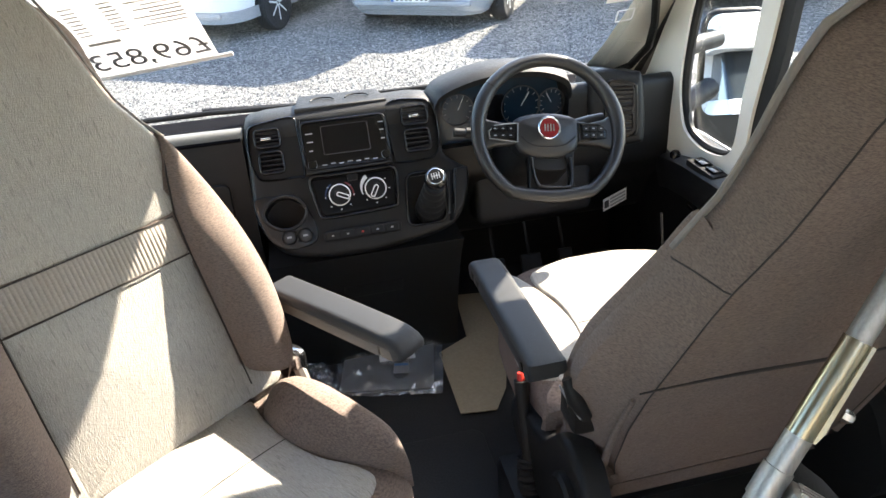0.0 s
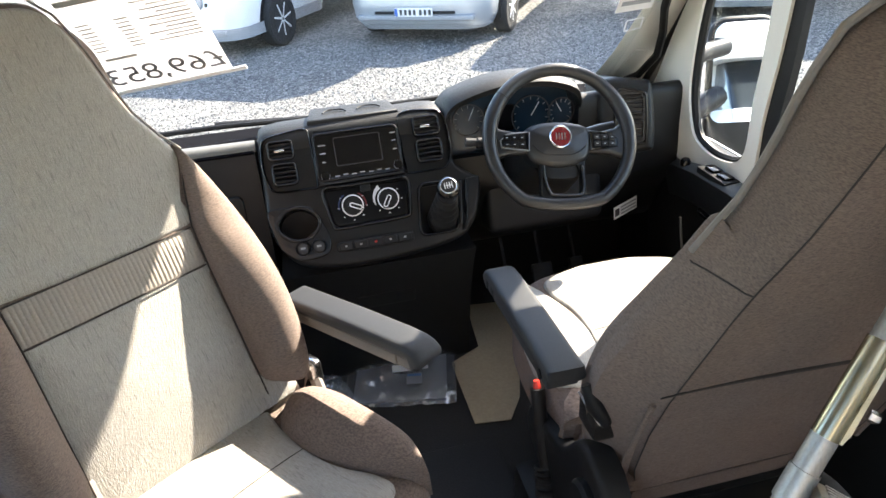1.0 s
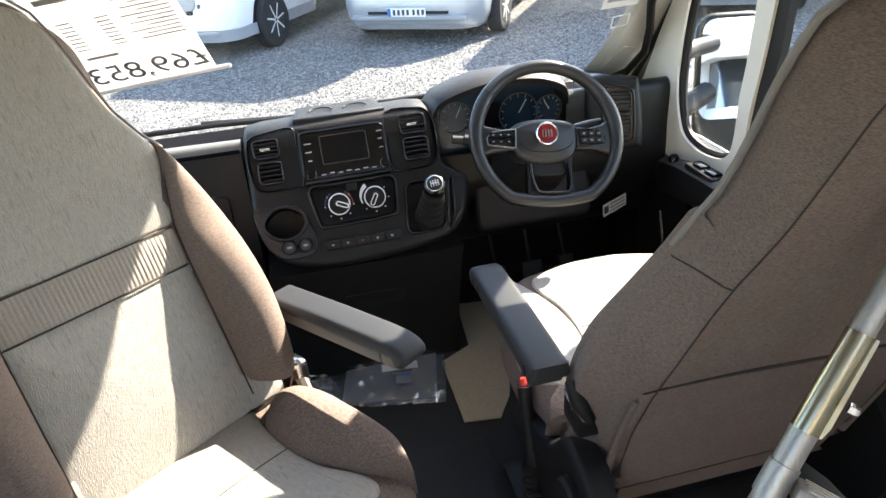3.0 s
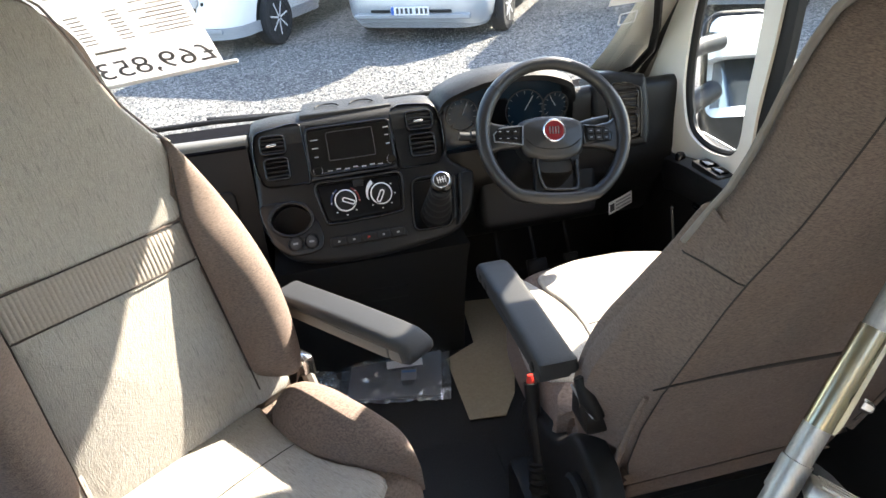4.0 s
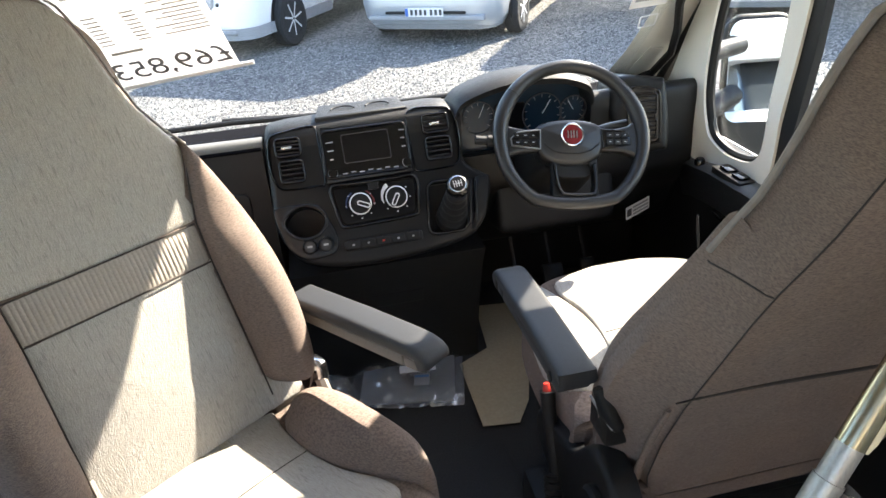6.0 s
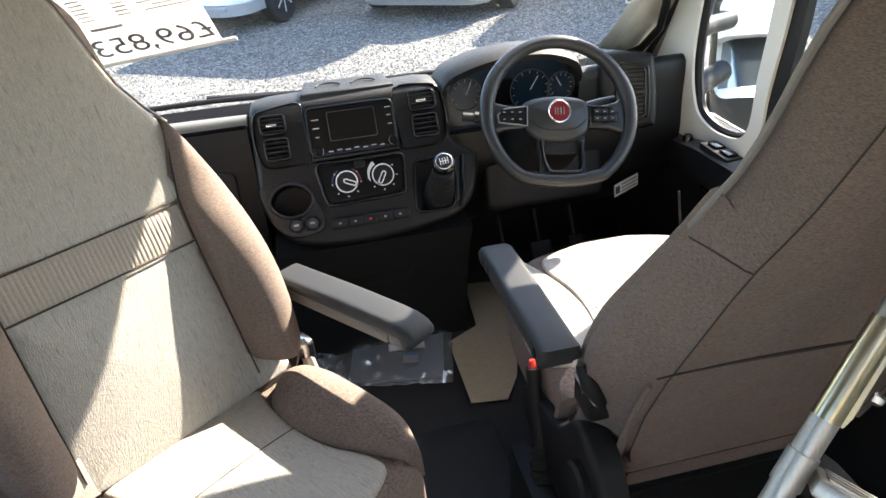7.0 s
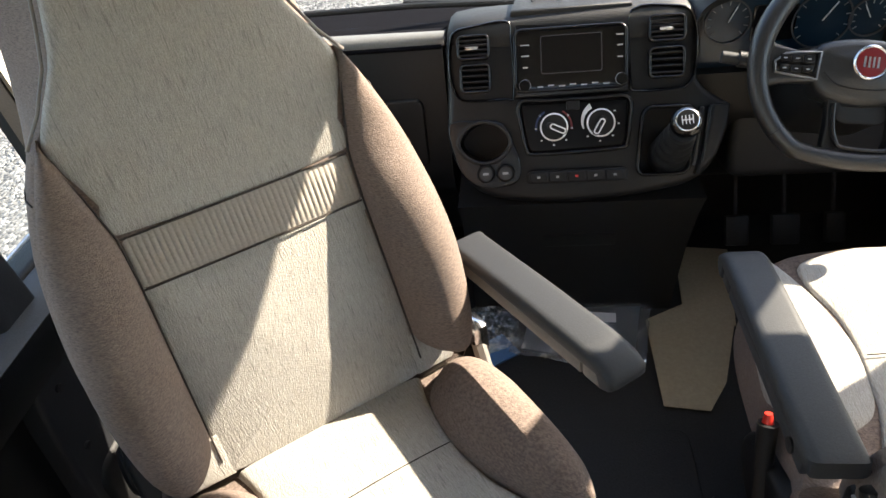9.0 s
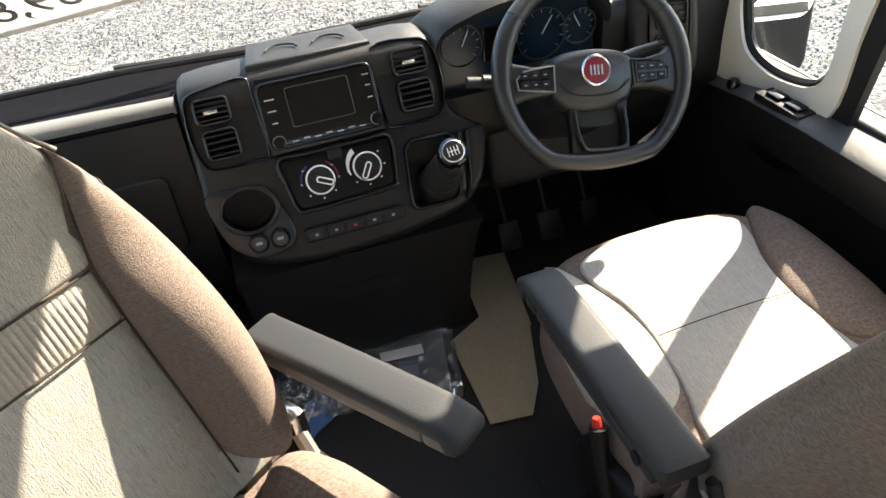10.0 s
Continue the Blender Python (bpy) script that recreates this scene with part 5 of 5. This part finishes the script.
    part("armrest_cap", lathe([(0.010, 0.0), (0.010, 0.003), (0.0, 0.0035)], 18, AM @ Matrix.Translation((0.055, -0.042, 0.0285))), M_BLACK, th)
    part("armrest_bracket", box(-0.30, -0.24, -0.02, 0.05, 0.50, 0.56, 0.01), M_BLACK, th)
    if plump > 0.04:
        part("buckle_strap", tube([(-0.275, 0.15, 0.30), (-0.292, 0.13, 0.36), (-0.295, 0.10, 0.42)], 0.014, 8), M_PIPE, th, "grey belt buckle stalk")
        bk = part("buckle", box(-0.316, -0.280, 0.065, 0.120, 0.375, 0.45, 0.014), M_CHROME, th, "bright metal belt buckle")
    else:
        part("cover_slot", tube([(-0.305, 0.006, 0.612), (-0.296, -0.012, 0.580), (-0.280, -0.024, 0.545)], lambda t: 0.010 + 0.007 * math.sin(math.pi * t), 10), M_BLACK, th, "dark slot in the seat cover over the recliner")
        part("slot_strap", tube([(-0.318, 0.006, 0.600), (-0.306, -0.014, 0.572), (-0.292, -0.026, 0.548)], 0.0022, 6), M_GREYPLAST, th, "grey strap in the slot")
    return th


seat("passenger_seat", "pale woven fabric and brown plush cab seat swivelled towards the rear", pose(-0.495, 1.242, 0, 0, 0, 216), 19, 0.0, 0.15, 0.076, 1.0)
seat("driver_seat", "pale woven fabric and brown plush cab seat facing the steering wheel", pose(0.562, 0.905, 0), 18.5, 0.075, 0.135, 0.022, 0.80)

# ---- parking brake beside the driver seat ----
hb = thing("handbrake", "black parking brake lever with red button beside the driver seat", "handbrake")
part("lever", tube([(0.250, 1.02, 0.12), (0.253, 1.08, 0.26), (0.257, 1.135, 0.37), (0.259, 1.150, 0.405)], lambda t: 0.013 + 0.003 * t, 12), M_BLACK, hb)
part("button", tube([(0.259, 1.150, 0.400), (0.259, 1.157, 0.420)], lambda t: 0.010 - 0.004 * t, 12), M_RED, hb, "red release button")
bm = tube([Vector((0.244, 0.985, 0.03)).lerp(Vector((0.253, 1.085, 0.25)), k / 60) for k in range(61)], lambda t: 0.038 - 0.016 * t + 0.003 * math.sin(t * 110), 16)
part("gaiter", bm, M_BLACK, hb, "ribbed rubber gaiter")
part("base", box(0.205, 0.33, 0.86, 1.17, 0.0, 0.19, 0.02), M_BLACK, hb, "black lever housing")

# ---- things on the floor ----
card = thing("floor_card", "cut piece of plain buff card lying on the floor", "card")
cd = [Vector(p) for p in ((0.198, 1.767), (0.199, 1.490), (0.300, 1.476), (0.352, 1.557), (0.425, 1.774), (0.311, 1.828))]
part("card_sheet", slab(cd, 0.003, Matrix.Translation((0, 0, 0.012))), M_CARD, card, "flat buff lower leaf")
cu_ = [Vector(p) for p in ((0.300, 1.800), (0.420, 1.745), (0.470, 2.05), (0.325, 2.07))]
part("card_leaf", slab(cu_, 0.003, Matrix.Translation((0, 0, 0.008))), M_CARD, card, "second leaf reaching under the dash")
bag = thing("document_bag", "clear plastic bag of papers lying on the floor", "bag")


def crumple(w, d, h, seed, m):
    bm = bmesh.new()
    bmesh.ops.create_grid(bm, x_segments=64, y_segments=60, size=0.5)
    for v in bm.verts:
        x, y = v.co.x, v.co.y
        e = max(0.0, 1 - (2 * abs(x)) ** 6) * max(0.0, 1 - (2 * abs(y)) ** 6)
        nz = noise.noise(Vector((x * 7 + seed, y * 7, seed))) * 0.5 + abs(noise.noise(Vector((x * 16, y * 14 + seed, 1)))) * 0.6
        v.co = Vector((x * w + 0.006 * noise.noise(Vector((y * 9, seed, 2))), y * d + 0.006 * noise.noise(Vector((x * 9, seed, 3))), h * e + 0.013 * nz * (0.4 + e) + 0.006 * max(0.0, 0.16 - abs(noise.noise(Vector((x * 5 + seed, y * 6, 7))))) / 0.16))
    bmesh.ops.transform(bm, matrix=m, verts=bm.verts)
    return bm


M_FILM = bpy.data.materials.new("clear_film")
M_FILM.use_nodes = True
_t = M_FILM.node_tree
_tr = _t.nodes.new("ShaderNodeBsdfTransparent")
_tr.inputs["Color"].default_value = (0.86, 0.88, 0.90, 1)
_gl = _t.nodes.new("ShaderNodeBsdfGlossy")
_gl.inputs["Roughness"].default_value = 0.19
_mx = _t.nodes.new("ShaderNodeMixShader")
_mx.inputs["Fac"].default_value = 0.34
_t.links.new(_tr.outputs["BSDF"], _mx.inputs[1])
_t.links.new(_gl.outputs["BSDF"], _mx.inputs[2])
# pale diffuse share stands in for the reflections that veil the film
_df = _t.nodes.new("ShaderNodeBsdfDiffuse")
_df.inputs["Color"].default_value = (0.62, 0.66, 0.70, 1)
_sheen_veil = _t.nodes.new("ShaderNodeMixShader")
_sheen_veil.inputs["Fac"].default_value = 0.20
_t.links.new(_mx.outputs["Shader"], _sheen_veil.inputs[1])
_t.links.new(_df.outputs["BSDF"], _sheen_veil.inputs[2])
_t.links.new(_sheen_veil.outputs["Shader"], _t.nodes["Material Output"].inputs["Surface"])
BG = pose(0.045, 1.80, 0.01, 0, 0, -12)
part("papers", box(-0.14, 0.14, -0.16, 0.16, -0.004, 0.002, 0.001, BG), M_GREYPLAST, bag, "grey printed papers")
part("film", crumple(0.335, 0.365, 0.012, 3.0, BG), M_FILM, bag, "creased clear plastic film")
lb = part("label_slip", box(-0.03, 0.08, -0.055, -0.022, 0.024, 0.0252, 0, BG @ pose(0, 0, 0, 0, 0, 6)), M_PAPER, bag, "white label slip")
part("label_slip", box(0.020, 0.066, -0.115, -0.066, 0.024, 0.0252, 0, BG), M_GREYPLAST, bag, "pale grey-blue printed slip")
part("slip_band", box(0.022, 0.064, -0.080, -0.070, 0.0253, 0.0258, 0, BG), M_BLUE, lb)
bag2 = thing("plastic_bag", "small clear plastic bag of fittings on the floor", "bag")
part("film", crumple(0.22, 0.18, 0.018, 9.0, pose(-0.24, 1.74, 0.005, 0, 0, 20)), M_FILM, bag2, "creased clear film")
part("blue_card", box(-0.06, 0.06, -0.04, 0.04, 0.0, 0.006, 0, pose(-0.20, 1.66, 0.004, 0, 0, 35)), M_BLUE, bag2, "blue card inside")

# ---- folding ladder behind the driver seat ----
lad = thing("ladder", "folding aluminium bed ladder leaning behind the driver seat", "ladder")
L0, L1 = Vector((0.487, 0.615, 0.891)), Vector((0.389, 0.581, 0.739))
ld = (L0 - L1).normalized()
top_, bot_ = L0 + ld * 1.1, L1 - ld * 0.77
part("upper_tube", tube([L0 + ld * -0.03, top_], 0.0142, 18), M_ALU, lad, "round aluminium upper tube")
part("lower_tube", tube([bot_, L0 - ld * 0.15], 0.0158, 18), M_ALU, lad, "round aluminium lower tube")
part("hinge_sleeve", tube([L0 - ld * 0.155, L0 - ld * 0.028], 0.0164, 18), M_STEEL, lad, "shiny steel hinge sleeve")

side_ = Vector((0.80, -0.55, 0.10)).normalized()
side_ = (side_ - ld * side_.dot(ld)).normalized()
nrm_ = ld.cross(side_)
HM = basis(L0 - ld * 0.09, ld, side_, nrm_)
part("hinge_plate", slab([Vector(p) for p in ((-0.065, 0.0), (0.062, 0.0), (0.062, 0.019), (-0.05, 0.021), (-0.065, 0.018))], 0.012, HM @ Matrix.Translation((0, 0, 0.006))), M_STEEL, lad, "zinc hinge plate")
part("bolt", lathe([(0.0075, 0.0), (0.0075, 0.008), (0.005, 0.012), (0.0, 0.0125)], 6, HM @ pose(-0.02, 0.026, 0.0, -90, 0, 0)), M_CHROME, lad, "small bolt head")
r0 = L1 - ld * 0.038
bk = part("rung_bracket", tube([r0 - ld * 0.022, r0 + ld * 0.022], 0.0180, 16), M_ALU, lad, "aluminium rung bracket")
RM = basis(r0, side_, nrm_, ld)
part("tread", box(0.02, 0.42, -0.028, 0.028, -0.011, 0.011, 0.004, RM), M_ALU, lad, "ribbed aluminium tread")
for k in range(4):
    part("tread_rib", box(0.03, 0.42, -0.022 + 0.013 * k, -0.017 + 0.013 * k, 0.010, 0.0135, 0, RM), M_ALU, lad)

# ---- price sheet and small stickers on the windscreen ----
PM = WS_M @ Matrix.Translation((0, 0, 0.012))
sheet_ = thing("price_sheet", "white printed price sheet standing in the windscreen, seen from behind", "sign")


PS = PM @ Matrix.Translation((-0.270, 0.323, 0)) @ pose(0, 0, 0, 0, 0, 8)      # its lower right corner, seen from inside
PS = Matrix.Translation((0.007, -0.068, 0.014)) @ PS @ Matrix.Scale(0.96, 4)      # it hangs a little inside the glass
part("sheet", box(-0.285, 0.0, 0.0, 0.40, -0.001, 0.0, 0, PS), M_SHEET, sheet_, "white paper sheet")
part("clip_edge", box(-0.285, 0.032, -0.008, 0.004, -0.003, 0.002, 0, PS), M_PAPER, sheet_)
mt = thing("floor_mat", "black rubber mat on the cab floor between the seats", "mat")
part("mat_sheet", pad(rrect(0.60, 0.56, 0.03, 5, -0.06, 1.15), 0.004, 0.003, 0.0, Matrix.Translation((0, 0, 0.005))), M_FLOOR, mt)
text_mesh("£69,853", 0.086, PS @ Matrix.Translation((-0.002, 0.027, 0.0015)) @ Matrix.Diagonal((-1, 1, 1, 1)), "price", M_PRICE, sheet_, "large price, mirrored from behind")
part("print_bar", box(-0.25, -0.18, 0.116, 0.124, 0.0, 0.0012, 0, PS), M_FAINT, sheet_)
for k in range(11):
    w = (0.10, 0.08, 0.11, 0.07)[k % 4]
    y = 0.150 + 0.0125 * k
    part("print_bar", box(-0.015 - w, -0.015, y, y + 0.0032, 0.0, 0.0012, 0, PS), M_FAINT, sheet_)
    if k < 8:
        part("print_bar", box(-0.175, -0.145, y, y + 0.0032, 0.0, 0.0012, 0, PS), M_FAINT, sheet_)
        part("print_bar", box(-0.255, -0.225, y, y + 0.0032, 0.0, 0.0012, 0, PS), M_FAINT, sheet_)
part("print_bar", box(-0.26, -0.02, 0.30, 0.315, 0.0, 0.0012, 0, PS), M_FAINT, sheet_)
tk = thing("windscreen_sticker", "white tax-disc sized sticker on the windscreen", "sticker")
part("sheet", box(-0.05, 0.05, 0, 0.07, -0.001, 0.0, 0, PM @ Matrix.Translation((0.76, 0.365, 0)) @ pose(0, 0, 0, 0, 0, 4)), M_PAPER, tk)
part("print_bar", box(-0.04, 0.04, 0.025, 0.04, 0.0, 0.001, 0, PM @ Matrix.Translation((0.76, 0.365, 0)) @ pose(0, 0, 0, 0, 0, 4)), M_GREY_MARK, tk)
tk2 = thing("windscreen_sticker", "small clear-edged square sticker on the windscreen", "sticker")
part("sheet", frame_ring(rrect(0.05, 0.05, 0.004), rrect(0.042, 0.042, 0.003), 0.001, PM @ Matrix.Translation((0.785, 0.305, 0)) @ pose(0, 0, 0, 0, 0, 10)), M_PAPER, tk2)

# wipers outside the glass
for x0, x1 in ((-0.62, -0.08), (0.0, 0.66)):
    wp = thing("wiper", "black wiper blade parked at the windscreen foot", "wiper", group="wipers")
    a, b = WS_M @ Vector((x0, 0.004, -0.03)), WS_M @ Vector((x1, -0.014, -0.03))
    part("blade", tube([a, a.lerp(b, 0.5) + Vector((0, 0, 0.006)), b], 0.008, 8), M_BLACK, wp)
    part("arm", tube([a.lerp(b, 0.45) + Vector((0, 0.01, 0.01)), b + Vector((0.06, 0.05, -0.02))], 0.009, 8), M_BLACK, wp)
part("scuttle", box(-0.95, 0.95, 2.17, 2.44, 0.40, 0.642, 0.02), M_FLOCK, thing("scuttle_panel", "black plastic panel at the windscreen foot", "panel", kind="structure"))
bon = thing("bonnet", "white sloping bonnet of the motorhome", "bonnet", kind="structure")
part("panel", loft([[(x, 2.3, 0.38), (x, 2.45, 0.48), (x, 2.75, 0.33), (x, 2.92, 0.05), (x, 2.88, -0.3), (x, 2.3, -0.3)] for x in (-0.9, 0.9)]), M_BODY_W, bon)

# ---- wing mirror ----
for sx in (1, -1):
    mir = thing("wing_mirror", "black-cased twin-glass wing mirror outside the cab door", "mirror", group="wing mirrors")
    c = Vector((sx * 1.31, 2.08, 0.63))
    aim = Vector((-sx * 0.24, -0.95, 0.17)).normalized()
    ex = Vector((0, 0, 1)).cross(aim).normalized()
    mm = basis(c, ex, aim.cross(ex), aim)
    part("case", pad(rrect(0.225, 0.52, 0.06, 6), 0.10, 0.02, 0.0, mm, flare=0.04), M_BLACK, mir, "black moulded case")
    part("upper_glass", slab(rrect(0.195, 0.325, 0.04, 6, 0, 0.080), 0.004, mm @ Matrix.Translation((0, 0, 0.004))), M_MIRROR, mir, "large mirror glass")
    part("lower_glass", slab(rrect(0.185, 0.125, 0.035, 6, 0, -0.170), 0.004, mm @ Matrix.Translation((0, 0, 0.004)) @ pose(0, 0, 0, 4, 0, 0)), M_MIRROR, mir, "small wide-angle glass")
    part("arm", tube([(sx * 1.02, 2.00, 0.62), (sx * 1.12, 2.04, 0.62), (sx * 1.24, 2.10, 0.64)], 0.035, 10), M_BLACK, mir)
    part("arm", tube([(sx * 1.02, 1.97, 0.80), (sx * 1.12, 2.03, 0.81), (sx * 1.24, 2.10, 0.80)], 0.028, 10), M_BLACK, mir)


# ---- vehicles in the yard ----
def road_wheel(x, y, side, r, parent):
    m = Matrix.Translation((x, y, r)) @ pose(0, 0, 0, 0, 90 * side, 0)
    w = part("wheel", lathe([(r * 0.62, -0.10), (r * 0.94, -0.10), (r, -0.075), (r, 0.075), (r * 0.94, 0.10), (r * 0.66, 0.10)], 32, m), M_TYRE, parent, "black tyre")
    part("rim", lathe([(r * 0.66, 0.09), (r * 0.64, 0.105), (r * 0.60, 0.06), (r * 0.2, 0.05), (0, 0.05)], 32, m), M_BLACK, w, "dark wheel rim")
    for k in range(7):
        part("rim_spoke", box(0.02, r * 0.62, -0.013, 0.013, 0.070, 0.104, 0.004, m @ pose(0, 0, 0, 0, 0, 360 / 7 * k), seg=1), M_ALLOY, w, "bright alloy spoke")
    return w


def vehicle(name, label, m, paint, width, length, high, pod, r, dark=False):
    """A van-fronted vehicle that faces -y, its front axle over the origin."""
    th = thing(name, label, "vehicle", m, group="parked vehicles")
    h = width / 2
    # bonnet and cab, as a stack of plan outlines
    def plan(w, y0, y1, rr, z):
        o = rrect(2 * w, y1 - y0, rr, 6, 0, (y0 + y1) / 2)
        return [(p.x, p.y, z) for p in o]
    rings = [plan(h - 0.08, -0.86, 1.6, 0.30, 0.24), plan(h - 0.02, -0.93, 1.6, 0.32, 0.34), plan(h, -0.95, 1.6, 0.32, 0.52),
             plan(h - 0.01, -0.92, 1.6, 0.30, 0.74), plan(h - 0.03, -0.84, 1.6, 0.28, 1.00), plan(h - 0.06, -0.55, 1.6, 0.25, 1.22),
             plan(h - 0.10, -0.30, 1.6, 0.2, 1.34)]
    part("front_body", loft(rings), paint, th, "rounded bonnet and bumper")
    part("cab_body", loft([plan(h - 0.10, -0.30, 1.7, 0.16, 1.32), plan(h - 0.16, 0.42, 1.7, 0.16, high if not pod else 2.05)]), M_GLASS_T, th, "dark windscreen and cab glass")
    if pod:
        part("overcab_pod", loft([plan(h + 0.08, -0.20, 4.2, 0.12, 2.05), plan(h + 0.12, -0.45, 4.2, 0.15, 2.35), plan(h + 0.10, -0.25, 4.2, 0.2, 2.75), plan(h + 0.05, 0.1, 4.2, 0.2, 2.85)]), M_BODY_W, th, "white overcab body")
        part("living_body", box(-h - 0.12, h + 0.12, 1.0, length, 0.45, 2.75, 0.06), M_BODY_W, th, "white coachbuilt body")
    else:
        part("rear_body", box(-h + 0.02, h - 0.02, 1.4, length, 0.35, high, 0.12), paint, th)
    # front details
    gy = -0.955
    gr = part("grille", pad(rrect(0.86, 0.13, 0.03, 4), 0.03, 0.008, 0.0, basis(Vector((0, gy + 0.015, 0.84)), Vector((1, 0, 0)), Vector((0, 0.12, 0.99)).normalized(), Vector((0, -0.99, 0.12)).normalized())), M_BLACK, th, "black upper grille")
    lg = part("lower_grille", box(-0.42, 0.42, gy - 0.012, gy + 0.05, 0.60, 0.675, 0.01), M_BLACK, th, "slotted lower grille")
    for k in range(7):
        part("grille_bar", box(-0.36 + 0.115 * k, -0.345 + 0.115 * k, gy - 0.018, gy, 0.60, 0.675), M_GREYPLAST, lg)
    part("bumper_lip", box(-h + 0.18, h - 0.18, gy - 0.02, gy + 0.10, 0.33, 0.40, 0.02), M_GREYPLAST, th, "grey bumper lip")
    pl = part("number_plate", box(-0.26, 0.26, gy - 0.03, gy - 0.015, 0.385, 0.490, 0.003), M_PAPER, th, "white plate with plain bars")
    part("plate_bar", box(-0.255, -0.215, gy - 0.0325, gy - 0.029, 0.389, 0.486), M_BLUEBAR, pl)
    for k in range(7):
        x = -0.185 + 0.062 * k + (0.02 if k > 3 else 0)
        part("plate_bar", box(x, x + 0.035, gy - 0.0325, gy - 0.029, 0.403, 0.472), M_DARK_MARK, pl)
    for s in (-1, 1):
        part("headlight", pad(smooth([Vector(p) for p in ((0, 0), (0.20, 0.05), (0.26, 0.20), (0.16, 0.26), (0.0, 0.12))], 4), 0.05, 0.015, 0.01, basis(Vector((s * (h - 0.30), gy + 0.10, 0.78)), Vector((s * 0.86, 0.50, 0)).normalized(), Vector((0, 0.15, 0.98)).normalized(), Vector((s * 0.48, -0.86, 0.12)).normalized())), M_LAMP, th, "clear headlight")
        fg = part("fog_surround", lathe([(0.085, 0.0), (0.080, 0.02), (0.0, 0.02)], 24, basis(Vector((s * (h - 0.26), gy + 0.085, 0.52)), Vector((0.92 , s * 0.40, 0)).normalized(), Vector((0, 0, 1)), Vector((s * 0.40, -0.92, 0)).normalized())), M_GREYPLAST, th)
        part("fog_lamp", lathe([(0.05, 0.015), (0.045, 0.03), (0.0, 0.034)], 24, basis(Vector((s * (h - 0.26), gy + 0.085, 0.52)), Vector((0.92, s * 0.40, 0)).normalized(), Vector((0, 0, 1)), Vector((s * 0.40, -0.92, 0)).normalized())), M_LAMP, fg, "round fog lamp")
        arch = [Vector((0.0 + (r + 0.06) * math.cos(a), r + (r + 0.06) * math.sin(a))) for a in [math.pi * (k / 14) for k in range(15)]] + [Vector((-(r + 0.06), 0.24)), Vector((r + 0.06, 0.24))]
        part("wheel_arch", slab(arch, 0.03, basis(Vector((s * (h + 0.004), 0, 0)), Vector((0, 1, 0)), Vector((0, 0, 1)), Vector((s, 0, 0)))), M_BLACK, th, "dark wheel arch")
        road_wheel(s * (h - 0.015), 0.0, s, r, th)
        road_wheel(s * (h - 0.05), min(length - 1.0, 3.4), s, r, th)
    if dark:
        part("bumper_cladding", loft([plan(h + 0.012, -0.955, 1.5, 0.32, 0.26), plan(h + 0.012, -0.965, 1.5, 0.32, 0.40)]), M_GREYPLAST, th, "dark grey lower cladding")
        part("grille_surround", pad(rrect(0.95, 0.30, 0.08, 5), 0.05, 0.02, 0.0, basis(Vector((0, gy - 0.002, 0.80)), Vector((1, 0, 0)), Vector((0, 0.12, 0.99)).normalized(), Vector((0, -0.99, 0.12)).normalized())), M_GREYPLAST, th, "dark grille surround")
        for s in (-1, 1):
            part("bumper_slot", pad(rrect(0.30, 0.05, 0.02, 4), 0.03, 0.008, 0.0, basis(Vector((s * (h - 0.30), gy + 0.075, 0.70)), Vector((0.90, s * 0.43, 0)).normalized(), Vector((0, 0, 1)), Vector((s * 0.43, -0.90, 0)).normalized())), M_BLACK, th, "dark bumper slot")
    else:
        part("lower_intake", box(-0.55, 0.55, gy - 0.008, gy + 0.05, 0.41, 0.445, 0.008), M_BLACK, th, "slim dark intake")
        # set-back grey panel stands in for the shade under the bumper
        part("sill_shadow_panel", loft([plan(h - 0.10, -0.84, 1.5, 0.3, 0.20), plan(h - 0.06, -0.90, 1.5, 0.3, 0.30)]), M_GREYPLAST, th, "grey panel for the shade below the bumper")
    return th


YAW = -31.8
lat_ = Vector((0.85, -0.526, 0))
O1 = Vector((1.94, 9.84, GROUND))
vehicle("silver_motorhome", "silver-fronted coachbuilt motorhome parked facing across the gravel", Matrix.Translation(O1) @ pose(0, 0, 0, 0, 0, YAW), M_BODY_S, 1.95, 5.6, 2.3, True, 0.34)
vehicle("white_van", "white van-fronted camper with dark trims parked on the gravel", Matrix.Translation((-1.08, 10.62, GROUND)) @ pose(0, 0, 0, 0, 0, YAW), M_BODY_W, 1.88, 4.6, 2.0, False, 0.36, True)
# out of view, added to cast shade on the gravel outside the driver door
vehicle("white_motorhome", "unseen white motorhome added at the end of the row to shade the gravel", Matrix.Translation((9.0, 7.9, GROUND)) @ pose(0, 0, 0, 0, 0, YAW), M_BODY_W, 1.95, 5.6, 2.3, True, 0.34)
vehicle("white_motorhome", "white coachbuilt motorhome parked on the gravel", Matrix.Translation((5.9, 9.0, GROUND)) @ pose(0, 0, 0, 0, 0, YAW), M_BODY_W, 1.95, 5.6, 2.3, True, 0.34)
vehicle("white_motorhome", "white coachbuilt motorhome parked behind on the gravel", Matrix.Translation((3.0, -6.5, GROUND)) @ pose(0, 0, 0, 0, 0, 172), M_BODY_W, 1.95, 5.6, 2.3, True, 0.34)
